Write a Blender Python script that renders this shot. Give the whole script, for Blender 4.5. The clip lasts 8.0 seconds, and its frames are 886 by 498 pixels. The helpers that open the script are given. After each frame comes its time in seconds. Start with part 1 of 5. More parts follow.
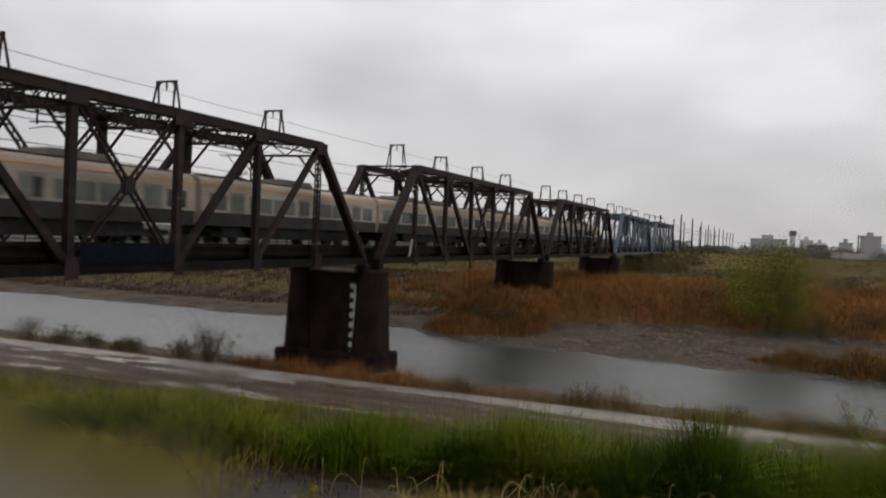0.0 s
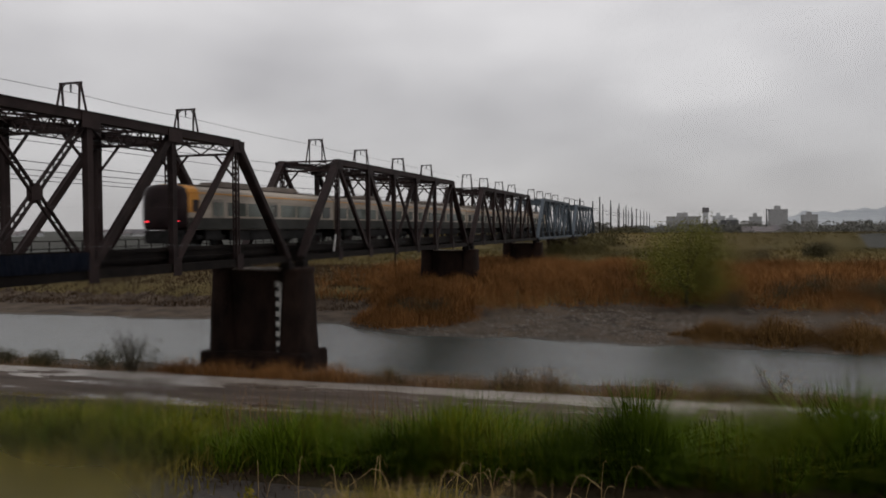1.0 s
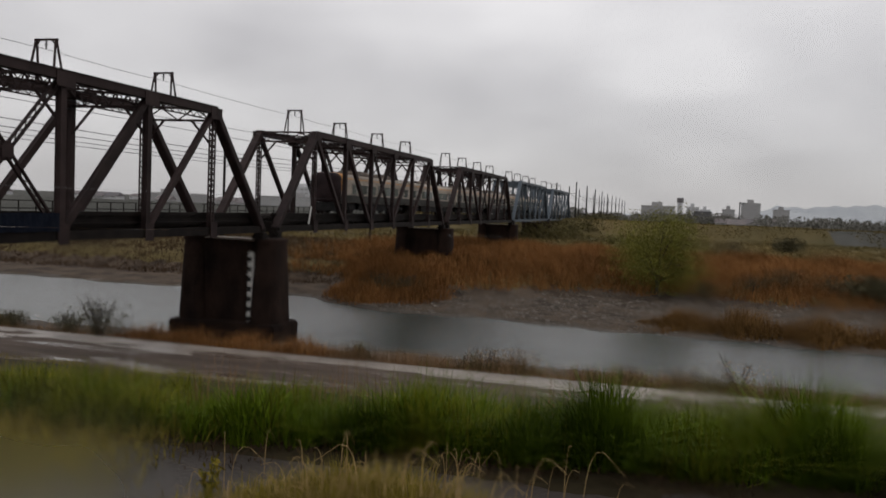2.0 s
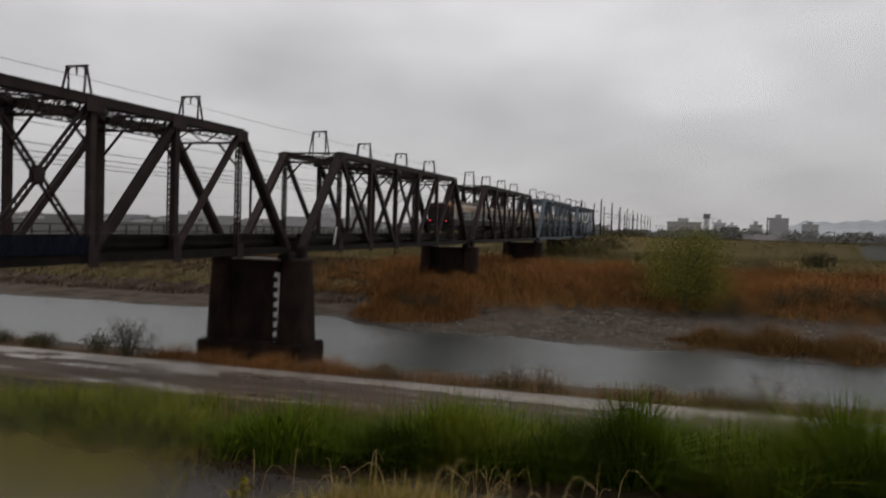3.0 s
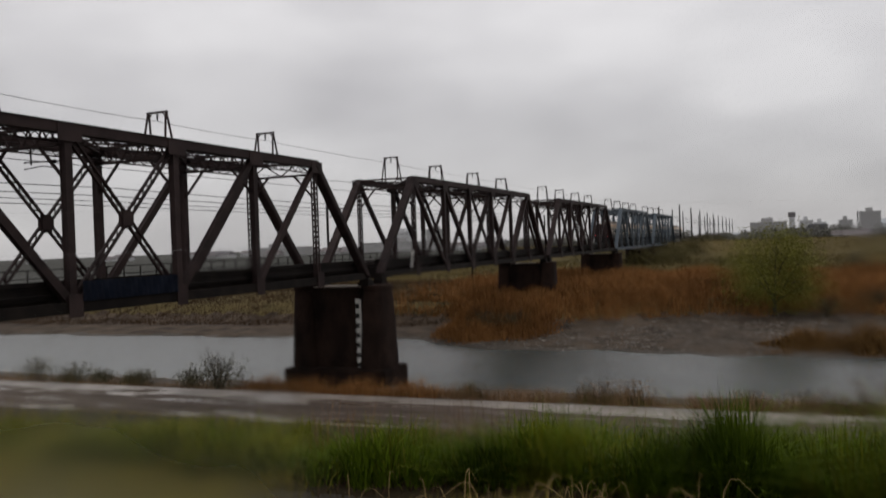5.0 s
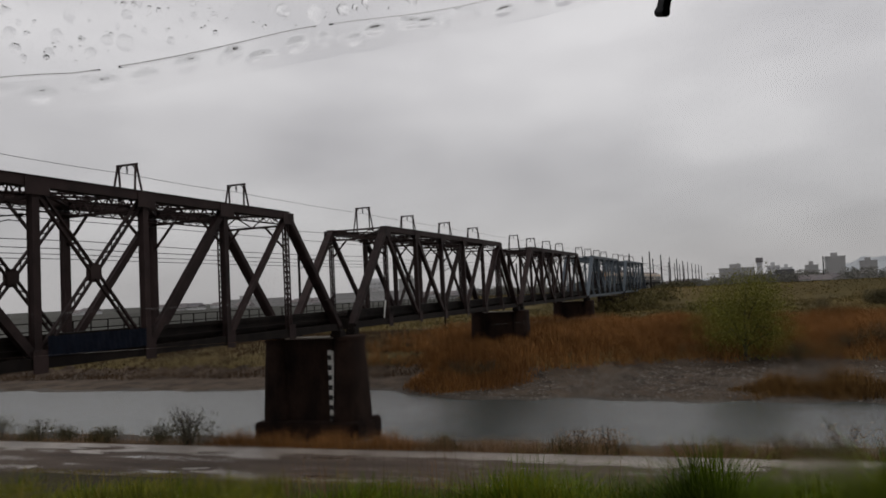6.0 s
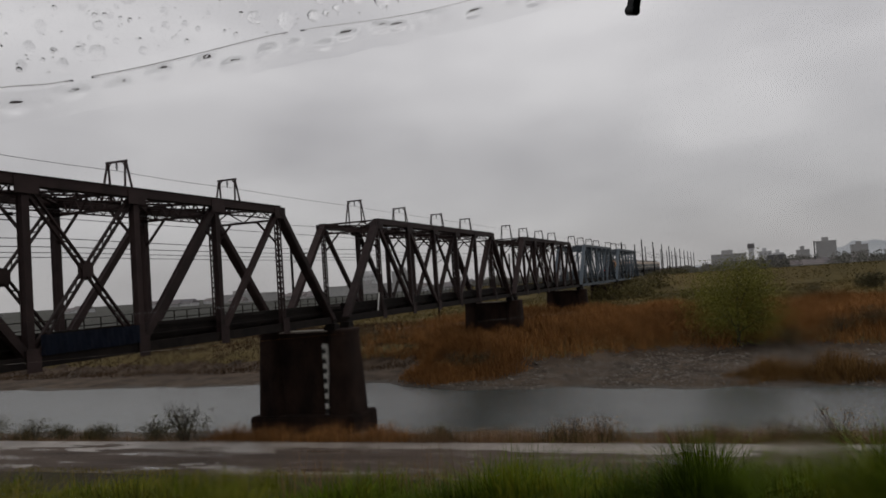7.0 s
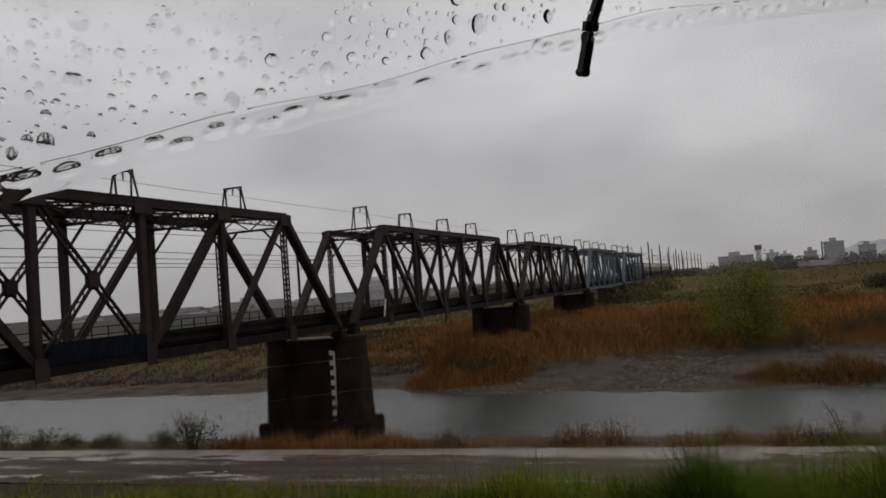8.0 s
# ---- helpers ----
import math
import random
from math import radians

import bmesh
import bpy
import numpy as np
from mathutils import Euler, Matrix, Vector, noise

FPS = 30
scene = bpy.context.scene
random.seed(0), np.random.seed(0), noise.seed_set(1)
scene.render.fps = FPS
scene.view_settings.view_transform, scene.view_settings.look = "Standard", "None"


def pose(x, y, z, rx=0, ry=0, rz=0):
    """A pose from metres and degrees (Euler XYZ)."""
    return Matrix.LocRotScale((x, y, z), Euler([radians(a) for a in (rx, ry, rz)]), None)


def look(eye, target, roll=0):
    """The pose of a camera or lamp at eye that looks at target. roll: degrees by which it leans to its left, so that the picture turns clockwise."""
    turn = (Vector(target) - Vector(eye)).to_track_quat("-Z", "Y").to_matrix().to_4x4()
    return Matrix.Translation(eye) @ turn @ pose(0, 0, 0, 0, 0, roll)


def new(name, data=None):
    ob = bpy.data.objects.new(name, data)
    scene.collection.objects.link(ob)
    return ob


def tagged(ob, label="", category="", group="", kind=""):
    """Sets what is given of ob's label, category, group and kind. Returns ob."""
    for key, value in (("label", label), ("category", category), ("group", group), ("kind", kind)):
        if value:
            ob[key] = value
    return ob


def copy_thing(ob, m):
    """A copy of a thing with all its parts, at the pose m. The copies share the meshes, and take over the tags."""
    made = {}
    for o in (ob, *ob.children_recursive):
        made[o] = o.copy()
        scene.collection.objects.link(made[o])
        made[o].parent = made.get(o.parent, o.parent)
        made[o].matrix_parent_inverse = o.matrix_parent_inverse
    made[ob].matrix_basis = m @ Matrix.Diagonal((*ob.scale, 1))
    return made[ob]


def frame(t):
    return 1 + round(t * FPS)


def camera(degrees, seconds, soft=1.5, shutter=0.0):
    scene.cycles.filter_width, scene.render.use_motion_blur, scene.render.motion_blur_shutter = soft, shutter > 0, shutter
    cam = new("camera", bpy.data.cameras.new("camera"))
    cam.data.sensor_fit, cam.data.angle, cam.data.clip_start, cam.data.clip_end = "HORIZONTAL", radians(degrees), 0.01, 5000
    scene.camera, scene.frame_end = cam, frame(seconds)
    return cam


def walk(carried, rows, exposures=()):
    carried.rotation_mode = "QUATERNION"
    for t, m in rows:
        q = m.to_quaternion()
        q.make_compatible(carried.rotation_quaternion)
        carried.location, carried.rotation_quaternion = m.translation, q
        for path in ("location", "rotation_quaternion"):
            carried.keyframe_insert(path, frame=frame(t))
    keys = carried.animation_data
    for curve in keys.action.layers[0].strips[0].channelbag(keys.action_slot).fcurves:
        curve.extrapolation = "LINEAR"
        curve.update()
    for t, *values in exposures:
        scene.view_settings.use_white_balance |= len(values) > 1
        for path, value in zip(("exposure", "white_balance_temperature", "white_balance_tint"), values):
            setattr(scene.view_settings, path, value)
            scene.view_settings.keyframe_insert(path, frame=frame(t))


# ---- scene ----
cam = camera(57.2, 8.0, soft=1.7, shutter=0.5)
EXPOSURES = [(0.0, 0.16), (0.5, 0.0), (1.0, -0.13), (1.5, 0.1), (3.0, -0.1), (3.5, -0.08), (4.0, 0.34), (4.5, 0.05), (5.0, -0.04), (6.5, -0.34), (8.0, -0.38)]

# eye in metres, yaw to the left of the bridge's axis, pitch up, lean to the right
PATH = [
    (0.0, 0.0050, 0.0100, -0.0280, 22.23, -0.97, -2.42),
    (0.5, 0.0111, 0.0207, -0.0026, 19.58, 0.74, -0.50),
    (1.0, 0.0000, 0.0060, -0.0260, 16.92, -1.48, 0.41),
    (1.5, -0.0050, 0.0020, -0.0210, 15.81, -1.94, -0.85),
    (1.7, -0.0060, 0.0010, -0.0120, 14.98, -3.49, -2.61),
    (2.8, -0.0150, 0.0000, -0.0310, 15.89, -0.68, -1.02),
    (3.0, -0.0180, 0.0000, -0.0250, 16.90, -1.72, -1.70),
    (3.5, -0.0220, -0.0010, -0.0150, 18.04, -3.15, -2.09),
    (4.0, -0.0260, -0.0030, -0.0120, 18.48, -3.86, -1.10),
    (4.5, -0.0280, -0.0058, 0.0165, 20.27, -2.12, 0.64),
    (5.0, -0.0300, 0.0000, -0.0360, 22.29, -0.36, 2.09),
    (5.2, -0.0310, 0.0021, -0.0096, 20.95, 1.22, 1.47),
    (6.3, -0.0113, 0.0036, -0.0133, 20.27, 3.08, 2.89),
    (6.5, -0.0011, 0.0068, -0.0036, 20.47, 2.83, 2.67),
    (7.0, -0.0110, -0.0007, -0.0085, 19.72, 2.39, 3.82),
    (7.5, 0.0185, -0.0003, 0.0120, 20.36, 2.83, 4.08),
    (8.0, 0.0266, 0.0004, 0.0244, 20.14, 2.77, 4.47),
]


def aim(x, y, z, yaw, pitch, lean):
    a, b = radians(yaw), radians(pitch)
    way = Vector((-math.sin(a) * math.cos(b), math.cos(a) * math.cos(b), math.sin(b)))
    return look((x, y, z), Vector((x, y, z)) + way, -lean)


walk(cam, [(t, aim(*r)) for t, *r in PATH], EXPOSURES)

# ---- light: a heavy, even overcast ----
world = bpy.data.worlds.new("overcast")
scene.world = world
world.use_nodes = True
wn, wl = world.node_tree.nodes, world.node_tree.links
wn.clear()
w_out, w_bg = wn.new("ShaderNodeOutputWorld"), wn.new("ShaderNodeBackground")
sky = wn.new("ShaderNodeTexSky")
sky.sky_type, sky.sun_disc = "NISHITA", False
sky.sun_elevation, sky.sun_rotation = radians(50), radians(200)
coord, mapping = wn.new("ShaderNodeTexCoord"), wn.new("ShaderNodeMapping")
mapping.inputs["Scale"].default_value = (1.6, 1.6, 4.2)
clouds, ramp = wn.new("ShaderNodeTexNoise"), wn.new("ShaderNodeValToRGB")
clouds.inputs["Scale"].default_value, clouds.inputs["Detail"].default_value = 2.1, 5.0
clouds.inputs["Roughness"].default_value = 0.45
ramp.color_ramp.elements[0].position, ramp.color_ramp.elements[0].color = 0.30, (5.7, 5.5, 5.65, 1)
ramp.color_ramp.elements[1].position, ramp.color_ramp.elements[1].color = 0.68, (8.4, 8.15, 8.25, 1)
w_mix = wn.new("ShaderNodeMix")
w_mix.data_type = "RGBA"
w_mix.inputs[0].default_value = 0.93
wl.new(coord.outputs["Generated"], mapping.inputs["Vector"])
wl.new(mapping.outputs["Vector"], clouds.inputs["Vector"])
wl.new(clouds.outputs["Fac"], ramp.inputs["Fac"])
wl.new(sky.outputs["Color"], w_mix.inputs[6])
wl.new(ramp.outputs["Color"], w_mix.inputs[7])
# an overcast sky is darker towards the horizon
apart, rise = wn.new("ShaderNodeSeparateXYZ"), wn.new("ShaderNodeMapRange")
rise.inputs["From Min"].default_value, rise.inputs["From Max"].default_value = 0.0, 0.30
rise.inputs["To Min"].default_value, rise.inputs["To Max"].default_value = 0.72, 1.08
dim = wn.new("ShaderNodeVectorMath")
dim.operation = "SCALE"
wl.new(coord.outputs["Generated"], apart.inputs["Vector"])
wl.new(apart.outputs["Z"], rise.inputs["Value"])
wl.new(w_mix.outputs[2], dim.inputs[0])
wl.new(rise.outputs["Result"], dim.inputs["Scale"])
wl.new(dim.outputs["Vector"], w_bg.inputs["Color"])
w_bg.inputs["Strength"].default_value = 0.1
wl.new(w_bg.outputs["Background"], w_out.inputs["Surface"])
sun = new("sun", bpy.data.lights.new("sun", "SUN"))
sun.data.energy, sun.data.angle, sun.data.color = 0.3, radians(30), (1.0, 0.97, 0.93)
sun.matrix_world = look((20, -30, 60), (0, 0, 0))


# ---- materials ----
def mat(name, dark, light, rough=0.8, scale=3.0, bump=0.2, metal=0.0, fine=25.0, island=0.0, spec=0.12, obj=0.0, stretch=(1, 1, 1), puddle=False, world=False):
    """Two-scale procedural surface between two base colours."""
    m = bpy.data.materials.new(name)
    m.use_nodes = True
    n, l = m.node_tree.nodes, m.node_tree.links
    b = n["Principled BSDF"]
    b.inputs["Roughness"].default_value, b.inputs["Metallic"].default_value = rough, metal
    b.inputs["Specular IOR Level"].default_value = spec
    geo, mp = n.new("ShaderNodeTexCoord"), n.new("ShaderNodeMapping")
    mp.inputs["Scale"].default_value = stretch
    l.new(n.new("ShaderNodeNewGeometry").outputs["Position"] if world else geo.outputs["Object"], mp.inputs["Vector"])
    big, small = n.new("ShaderNodeTexNoise"), n.new("ShaderNodeTexNoise")
    big.inputs["Scale"].default_value, big.inputs["Detail"].default_value = scale, 5
    small.inputs["Scale"].default_value, small.inputs["Detail"].default_value = fine, 3
    for x in (big, small):
        l.new(mp.outputs["Vector"], x.inputs["Vector"])
    a = n.new("ShaderNodeMath")
    a.operation = "MULTIPLY_ADD"
    a.inputs[1].default_value = 0.35
    l.new(small.outputs["Fac"], a.inputs[0])
    l.new(big.outputs["Fac"], a.inputs[2])
    last = a
    extra = None
    if island:
        extra, amount = n.new("ShaderNodeNewGeometry").outputs["Random Per Island"], island
    elif obj:
        extra, amount = n.new("ShaderNodeObjectInfo").outputs["Random"], obj
    if extra:
        c = n.new("ShaderNodeMath")
        c.operation = "MULTIPLY_ADD"
        c.inputs[1].default_value = amount
        l.new(extra, c.inputs[0])
        l.new(last.outputs[0], c.inputs[2])
        last = c
    r = n.new("ShaderNodeMapRange")
    r.inputs["From Min"].default_value = 0.45
    r.inputs["From Max"].default_value = 0.9 + island + obj
    l.new(last.outputs[0], r.inputs["Value"])
    mix = n.new("ShaderNodeMix")
    mix.data_type = "RGBA"
    mix.inputs[6].default_value, mix.inputs[7].default_value = (*dark, 1), (*light, 1)
    l.new(r.outputs["Result"], mix.inputs[0])
    l.new(mix.outputs[2], b.inputs["Base Color"])
    if puddle:
        pr = n.new("ShaderNodeMapRange")
        pr.inputs["From Min"].default_value, pr.inputs["From Max"].default_value = 0.73, 0.86
        pr.inputs["To Min"].default_value, pr.inputs["To Max"].default_value = 0.9, 0.08
        l.new(a.outputs[0], pr.inputs["Value"])
        l.new(pr.outputs["Result"], b.inputs["Roughness"])
    if bump:
        bp = n.new("ShaderNodeBump")
        bp.inputs["Strength"].default_value, bp.inputs["Distance"].default_value = bump, 0.02
        l.new(small.outputs["Fac"], bp.inputs["Height"])
        l.new(bp.outputs["Normal"], b.inputs["Normal"])
    return m


def glass(name, tint=(1, 1, 1), ior=1.45, rough=0.0):
    m = bpy.data.materials.new(name)
    m.use_nodes = True
    b = m.node_tree.nodes["Principled BSDF"]
    b.inputs["Base Color"].default_value = (*tint, 1)
    b.inputs["Transmission Weight"].default_value, b.inputs["IOR"].default_value = 1.0, ior
    b.inputs["Roughness"].default_value = rough
    return m


def lamp_mat(name, colour, power):
    m = bpy.data.materials.new(name)
    m.use_nodes = True
    b = m.node_tree.nodes["Principled BSDF"]
    b.inputs["Base Color"].default_value = (*colour, 1)
    b.inputs["Emission Color"].default_value, b.inputs["Emission Strength"].default_value = (*colour, 1), power
    return m


STEEL = mat("weathered_brown_steel", (0.0115, 0.0074, 0.0072), (0.043, 0.0280, 0.0262), 0.6, 1.2, 0.3, 0.0, 18, obj=0.3, spec=0.12)
STEEL_DARK = mat("near_black_steel", (0.005, 0.004, 0.0038), (0.016, 0.012, 0.010), 0.6, 1.5, 0.3, spec=0.08)
BLUE_STEEL = mat("faded_blue_steel", (0.052, 0.065, 0.080), (0.112, 0.134, 0.154), 0.5, 1.0, 0.2, 0.0, 15, obj=0.3)
TIMBER = mat("creosoted_timber", (0.014, 0.011, 0.010), (0.04, 0.032, 0.028), 0.8, 4, 0.4, obj=0.3)
RAIL_STEEL = mat("rail_steel", (0.05, 0.04, 0.035), (0.12, 0.1, 0.09), 0.35, 6, 0.1, 0.9)
WIRE = mat("dark_wire", (0.02, 0.02, 0.022), (0.05, 0.05, 0.052), 0.5, 3, 0)
BLUE_TARP = mat("dark_blue_sheet", (0.005, 0.008, 0.018), (0.012, 0.018, 0.034), 0.55, 2, 0.4)
PIER = mat("wet_dark_pier_concrete", (0.008, 0.005, 0.0040), (0.029, 0.0172, 0.0130), 0.85, 0.9, 0.6, 0, 9, stretch=(1, 1, 0.5), spec=0.08)
WHITE = mat("gauge_white", (0.42, 0.41, 0.39), (0.65, 0.64, 0.6), 0.5, 6, 0.1)
BLACK = mat("gauge_black", (0.012, 0.012, 0.012), (0.03, 0.03, 0.03), 0.5, 6, 0.1)
CONCRETE = mat("wet_concrete", (0.125, 0.106, 0.090), (0.32, 0.278, 0.240), 0.35, 0.5, 0.3, 0, 6, world=True)
SOIL = mat("bank_soil", (0.040, 0.026, 0.014), (0.115, 0.072, 0.040), 0.9, 0.25, 0.5, 0, 4)
ASPHALT = mat("wet_asphalt", (0.026, 0.022, 0.020), (0.060, 0.050, 0.044), 0.5, 0.8, 0.4, 0, 30)
GRASSY = mat("grassy_soil", (0.018, 0.014, 0.007), (0.050, 0.038, 0.018), 0.9, 0.35, 0.6, 0, 5)
GRAVEL = mat("river_gravel", (0.030, 0.022, 0.016), (0.105, 0.078, 0.056), 0.9, 0.4, 1.0, 0, 9, spec=0.1)
MEADOW = mat("rough_meadow", (0.060, 0.050, 0.019), (0.140, 0.104, 0.042), 0.95, 0.03, 0.6, 0, 0.6)
# ground beyond the meadow: greyed in colour to stand for haze
PLAIN = mat("haze_grey_plain", (0.055, 0.056, 0.05), (0.10, 0.098, 0.088), 0.95, 0.02, 0.2, 0, 0.2, spec=0.05)
MUD = mat("river_mud", (0.04, 0.033, 0.026), (0.09, 0.075, 0.06), 0.7, 0.2, 0.4, 0, 2)
BLADE = mat("fresh_grass_blades", (0.016, 0.022, 0.0022), (0.200, 0.205, 0.0140), 0.65, 1.5, 0, island=0.3, fine=7, spec=0.04)
LUSH = mat("deep_green_grass_blades", (0.008, 0.018, 0.0015), (0.112, 0.165, 0.0085), 0.65, 1.3, 0, island=0.25, fine=6, spec=0.04)
BLADE_Y = mat("yellowing_grass_blades", (0.075, 0.063, 0.010), (0.29, 0.225, 0.040), 0.65, 1.6, 0, island=0.5, spec=0.04)
STRAW = mat("dry_straw", (0.19, 0.120, 0.045), (0.50, 0.36, 0.165), 0.6, 4, 0, island=0.5)
REED = mat("dry_rust_reeds", (0.060, 0.028, 0.011), (0.35, 0.168, 0.058), 0.85, 0.10, 0, island=0.5, fine=0.8, spec=0.03)
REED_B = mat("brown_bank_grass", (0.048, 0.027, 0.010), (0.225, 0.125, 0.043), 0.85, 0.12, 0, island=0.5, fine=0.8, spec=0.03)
BUSH = mat("grey_green_scrub", (0.035, 0.032, 0.017), (0.12, 0.105, 0.055), 0.8, 0.5, 0, island=0.5)
LEAF = mat("young_willow_leaves", (0.068, 0.072, 0.012), (0.220, 0.208, 0.037), 0.7, 0.5, 0, island=0.2)
BARK = mat("grey_bark", (0.03, 0.025, 0.02), (0.09, 0.075, 0.06), 0.9, 3, 0.6)
SILVER = mat("stainless_body", (0.29, 0.245, 0.198), (0.46, 0.395, 0.325), 0.45, 0.6, 0.05, 0.0, 8, stretch=(1, 0.2, 2))
ORANGE = mat("orange_paint", (0.58, 0.25, 0.045), (0.78, 0.38, 0.08), 0.4, 1.0, 0.05)
ROOF_GREY = mat("roof_grey", (0.11, 0.09, 0.075), (0.20, 0.165, 0.14), 0.6, 1, 0.1)
UNDER = mat("underfloor_black", (0.010, 0.010, 0.010), (0.035, 0.033, 0.032), 0.7, 2, 0.3)
FACE = mat("cab_face_black", (0.016, 0.010, 0.011), (0.040, 0.026, 0.026), 0.3, 1, 0)
# random pale green base colour imitates light from inside some train windows
CAR_WIN = mat("dark_or_lit_window_glass", (0.020, 0.018, 0.016), (0.22, 0.245, 0.215), 0.12, 0.5, 0, obj=0.9)
CAR_DOOR = mat("brushed_door_steel", (0.17, 0.15, 0.128), (0.29, 0.255, 0.22), 0.45, 0.8, 0.05, 0.0, 9)
TAIL = lamp_mat("tail_lamp_red", (1.0, 0.03, 0.05), 2.8)
# far town walls: base colours lightened to carry the distance haze
PALE = mat("haze_pale_plaster", (0.42, 0.42, 0.43), (0.56, 0.56, 0.56), 0.8, 0.05, 0, obj=0.4)
GREYB = mat("haze_grey_plaster", (0.27, 0.265, 0.26), (0.37, 0.365, 0.36), 0.8, 0.05, 0, obj=0.4)
ROOFB = mat("dark_tile_roof", (0.10, 0.10, 0.11), (0.22, 0.19, 0.18), 0.7, 0.3, 0, obj=0.5)
# distance haze is put into the hills' pale blue-grey colour
HILLS = mat("haze_pale_hill", (0.34, 0.36, 0.38), (0.42, 0.44, 0.45), 0.95, 0.01, 0)
RUBBER = mat("wiper_rubber", (0.008, 0.008, 0.009), (0.02, 0.02, 0.022), 0.5, 30, 0.1, 0, 200)

SILL = mat("dark_grey_green_sill", (0.026, 0.026, 0.023), (0.055, 0.054, 0.048), 0.5, 1, 0.05)

# window colour raised close to the walls, imitating contrast lost in haze
FAR_WIN = mat("haze_pale_window", (0.27, 0.27, 0.27), (0.36, 0.36, 0.355), 0.5, 0.2, 0, obj=0.4)
PALE_WEED = mat("pale_dead_weeds", (0.095, 0.056, 0.028), (0.33, 0.205, 0.11), 0.85, 0.4, 0, island=0.5)
STONE = mat("river_stone", (0.030, 0.026, 0.022), (0.23, 0.205, 0.175), 0.8, 0.6, 0, island=0.6)

UNDER_GRASS = mat("matted_brown_grass", (0.022, 0.014, 0.009), (0.090, 0.056, 0.032), 0.9, 0.12, 0, island=0.5, fine=0.8, spec=0.03)
SCRUB = mat("olive_scrub_leaves", (0.062, 0.056, 0.022), (0.155, 0.128, 0.052), 0.9, 0.3, 0, island=0.2)
DOCK = mat("brown_green_weeds", (0.045, 0.036, 0.014), (0.15, 0.115, 0.045), 0.85, 0.6, 0, island=0.5)

# ---- building helpers ----


def finish(name, bm, material, parent=None, label="", smooth=False):
    me = bpy.data.meshes.new(name)
    bm.to_mesh(me)
    bm.free()
    me.materials.append(material)
    if smooth:
        me.polygons.foreach_set("use_smooth", [True] * len(me.polygons))
    ob = new(name, me)
    if parent:
        ob.parent = parent
    if label:
        ob["label"] = label
    return ob


def part(name, bm, material, parent, label="", smooth=False):
    return finish(name, bm, material, parent, label, smooth)


def box(bm, x0, x1, y0, y1, z0, z1, bevel=0.0):
    r = bmesh.ops.create_cube(bm, size=1.0, matrix=Matrix.LocRotScale(((x0 + x1) / 2, (y0 + y1) / 2, (z0 + z1) / 2), None, (x1 - x0, y1 - y0, z1 - z0)))
    if bevel:
        edges = {e for q in r["verts"] for e in q.link_edges}
        bmesh.ops.bevel(bm, geom=list(edges), offset=bevel, segments=2, affect="EDGES")
    return bm


def beam(bm, a, b, wide, deep, side=(1, 0, 0)):
    """A bar from a to b; wide across `side`, deep across the other way."""
    a, b = Vector(a), Vector(b)
    d = (b - a)
    y = d.normalized()
    s = Vector(side)
    s = (s - y * s.dot(y)).normalized()
    k = y.cross(s)
    m = Matrix((s, y, k)).transposed().to_4x4()
    m.translation = (a + b) / 2
    bmesh.ops.create_cube(bm, size=1.0, matrix=m @ Matrix.Diagonal((wide, d.length, deep, 1)))
    return bm


def laced(bm, a, b, wide, deep, step=0.5, bar=0.05, leg=0.09):
    """A laced member: two legs and a zigzag of flat bars in the truss plane."""
    a, b = Vector(a), Vector(b)
    y = (b - a).normalized()
    k = y.cross(Vector((1, 0, 0))).normalized()
    o = k * (deep / 2 - leg / 2)
    beam(bm, a + o, b + o, wide, leg)
    beam(bm, a - o, b - o, wide, leg)
    n = max(2, int((b - a).length / step))
    for i in range(n):
        p, q = a + (b - a) * (i / n), a + (b - a) * ((i + 1) / n)
        s = 1 if i % 2 else -1
        beam(bm, p + o * s, q - o * s, 0.02, bar)
    return bm


def tube(bm, pts, r, seg=6):
    """One smooth pipe through the points."""
    rings = []
    for i, p in enumerate(pts):
        d = (Vector(pts[min(i + 1, len(pts) - 1)]) - Vector(pts[max(i - 1, 0)])).normalized()
        s = d.cross(Vector((0.02, 0.3, 1.0))).normalized()
        k = s.cross(d)
        rings.append([bm.verts.new(Vector(p) + (s * math.cos(2 * math.pi * j / seg) + k * math.sin(2 * math.pi * j / seg)) * r) for j in range(seg)])
    for a, b in zip(rings, rings[1:]):
        for j in range(seg):
            bm.faces.new((a[j], a[(j + 1) % seg], b[(j + 1) % seg], b[j]))
    bm.faces.new(rings[0])
    bm.faces.new(rings[-1][::-1])
    bmesh.ops.recalc_face_normals(bm, faces=bm.faces)
    return bm


def rod(bm, a, b, r, seg=8, r2=None):
    a, b = Vector(a), Vector(b)
    d = b - a
    m = d.to_track_quat("Z", "Y").to_matrix().to_4x4()
    m.translation = (a + b) / 2
    bmesh.ops.create_cone(bm, cap_ends=True, segments=seg, radius1=r, radius2=r if r2 is None else r2, depth=d.length, matrix=m)
    return bm


def empty(name, at, **tags):
    ob = new(name)
    ob.empty_display_size = 0.3
    ob.matrix_basis = at
    return tagged(ob, **tags)


def B():
    return bmesh.new()


def cloud(name, verts, faces, material, parent=None):
    me = bpy.data.meshes.new(name)
    me.from_pydata(verts.tolist() if hasattr(verts, "tolist") else verts, [], faces.tolist() if hasattr(faces, "tolist") else faces)
    me.materials.append(material)
    ob = new(name, me)
    ob.parent = parent
    return ob


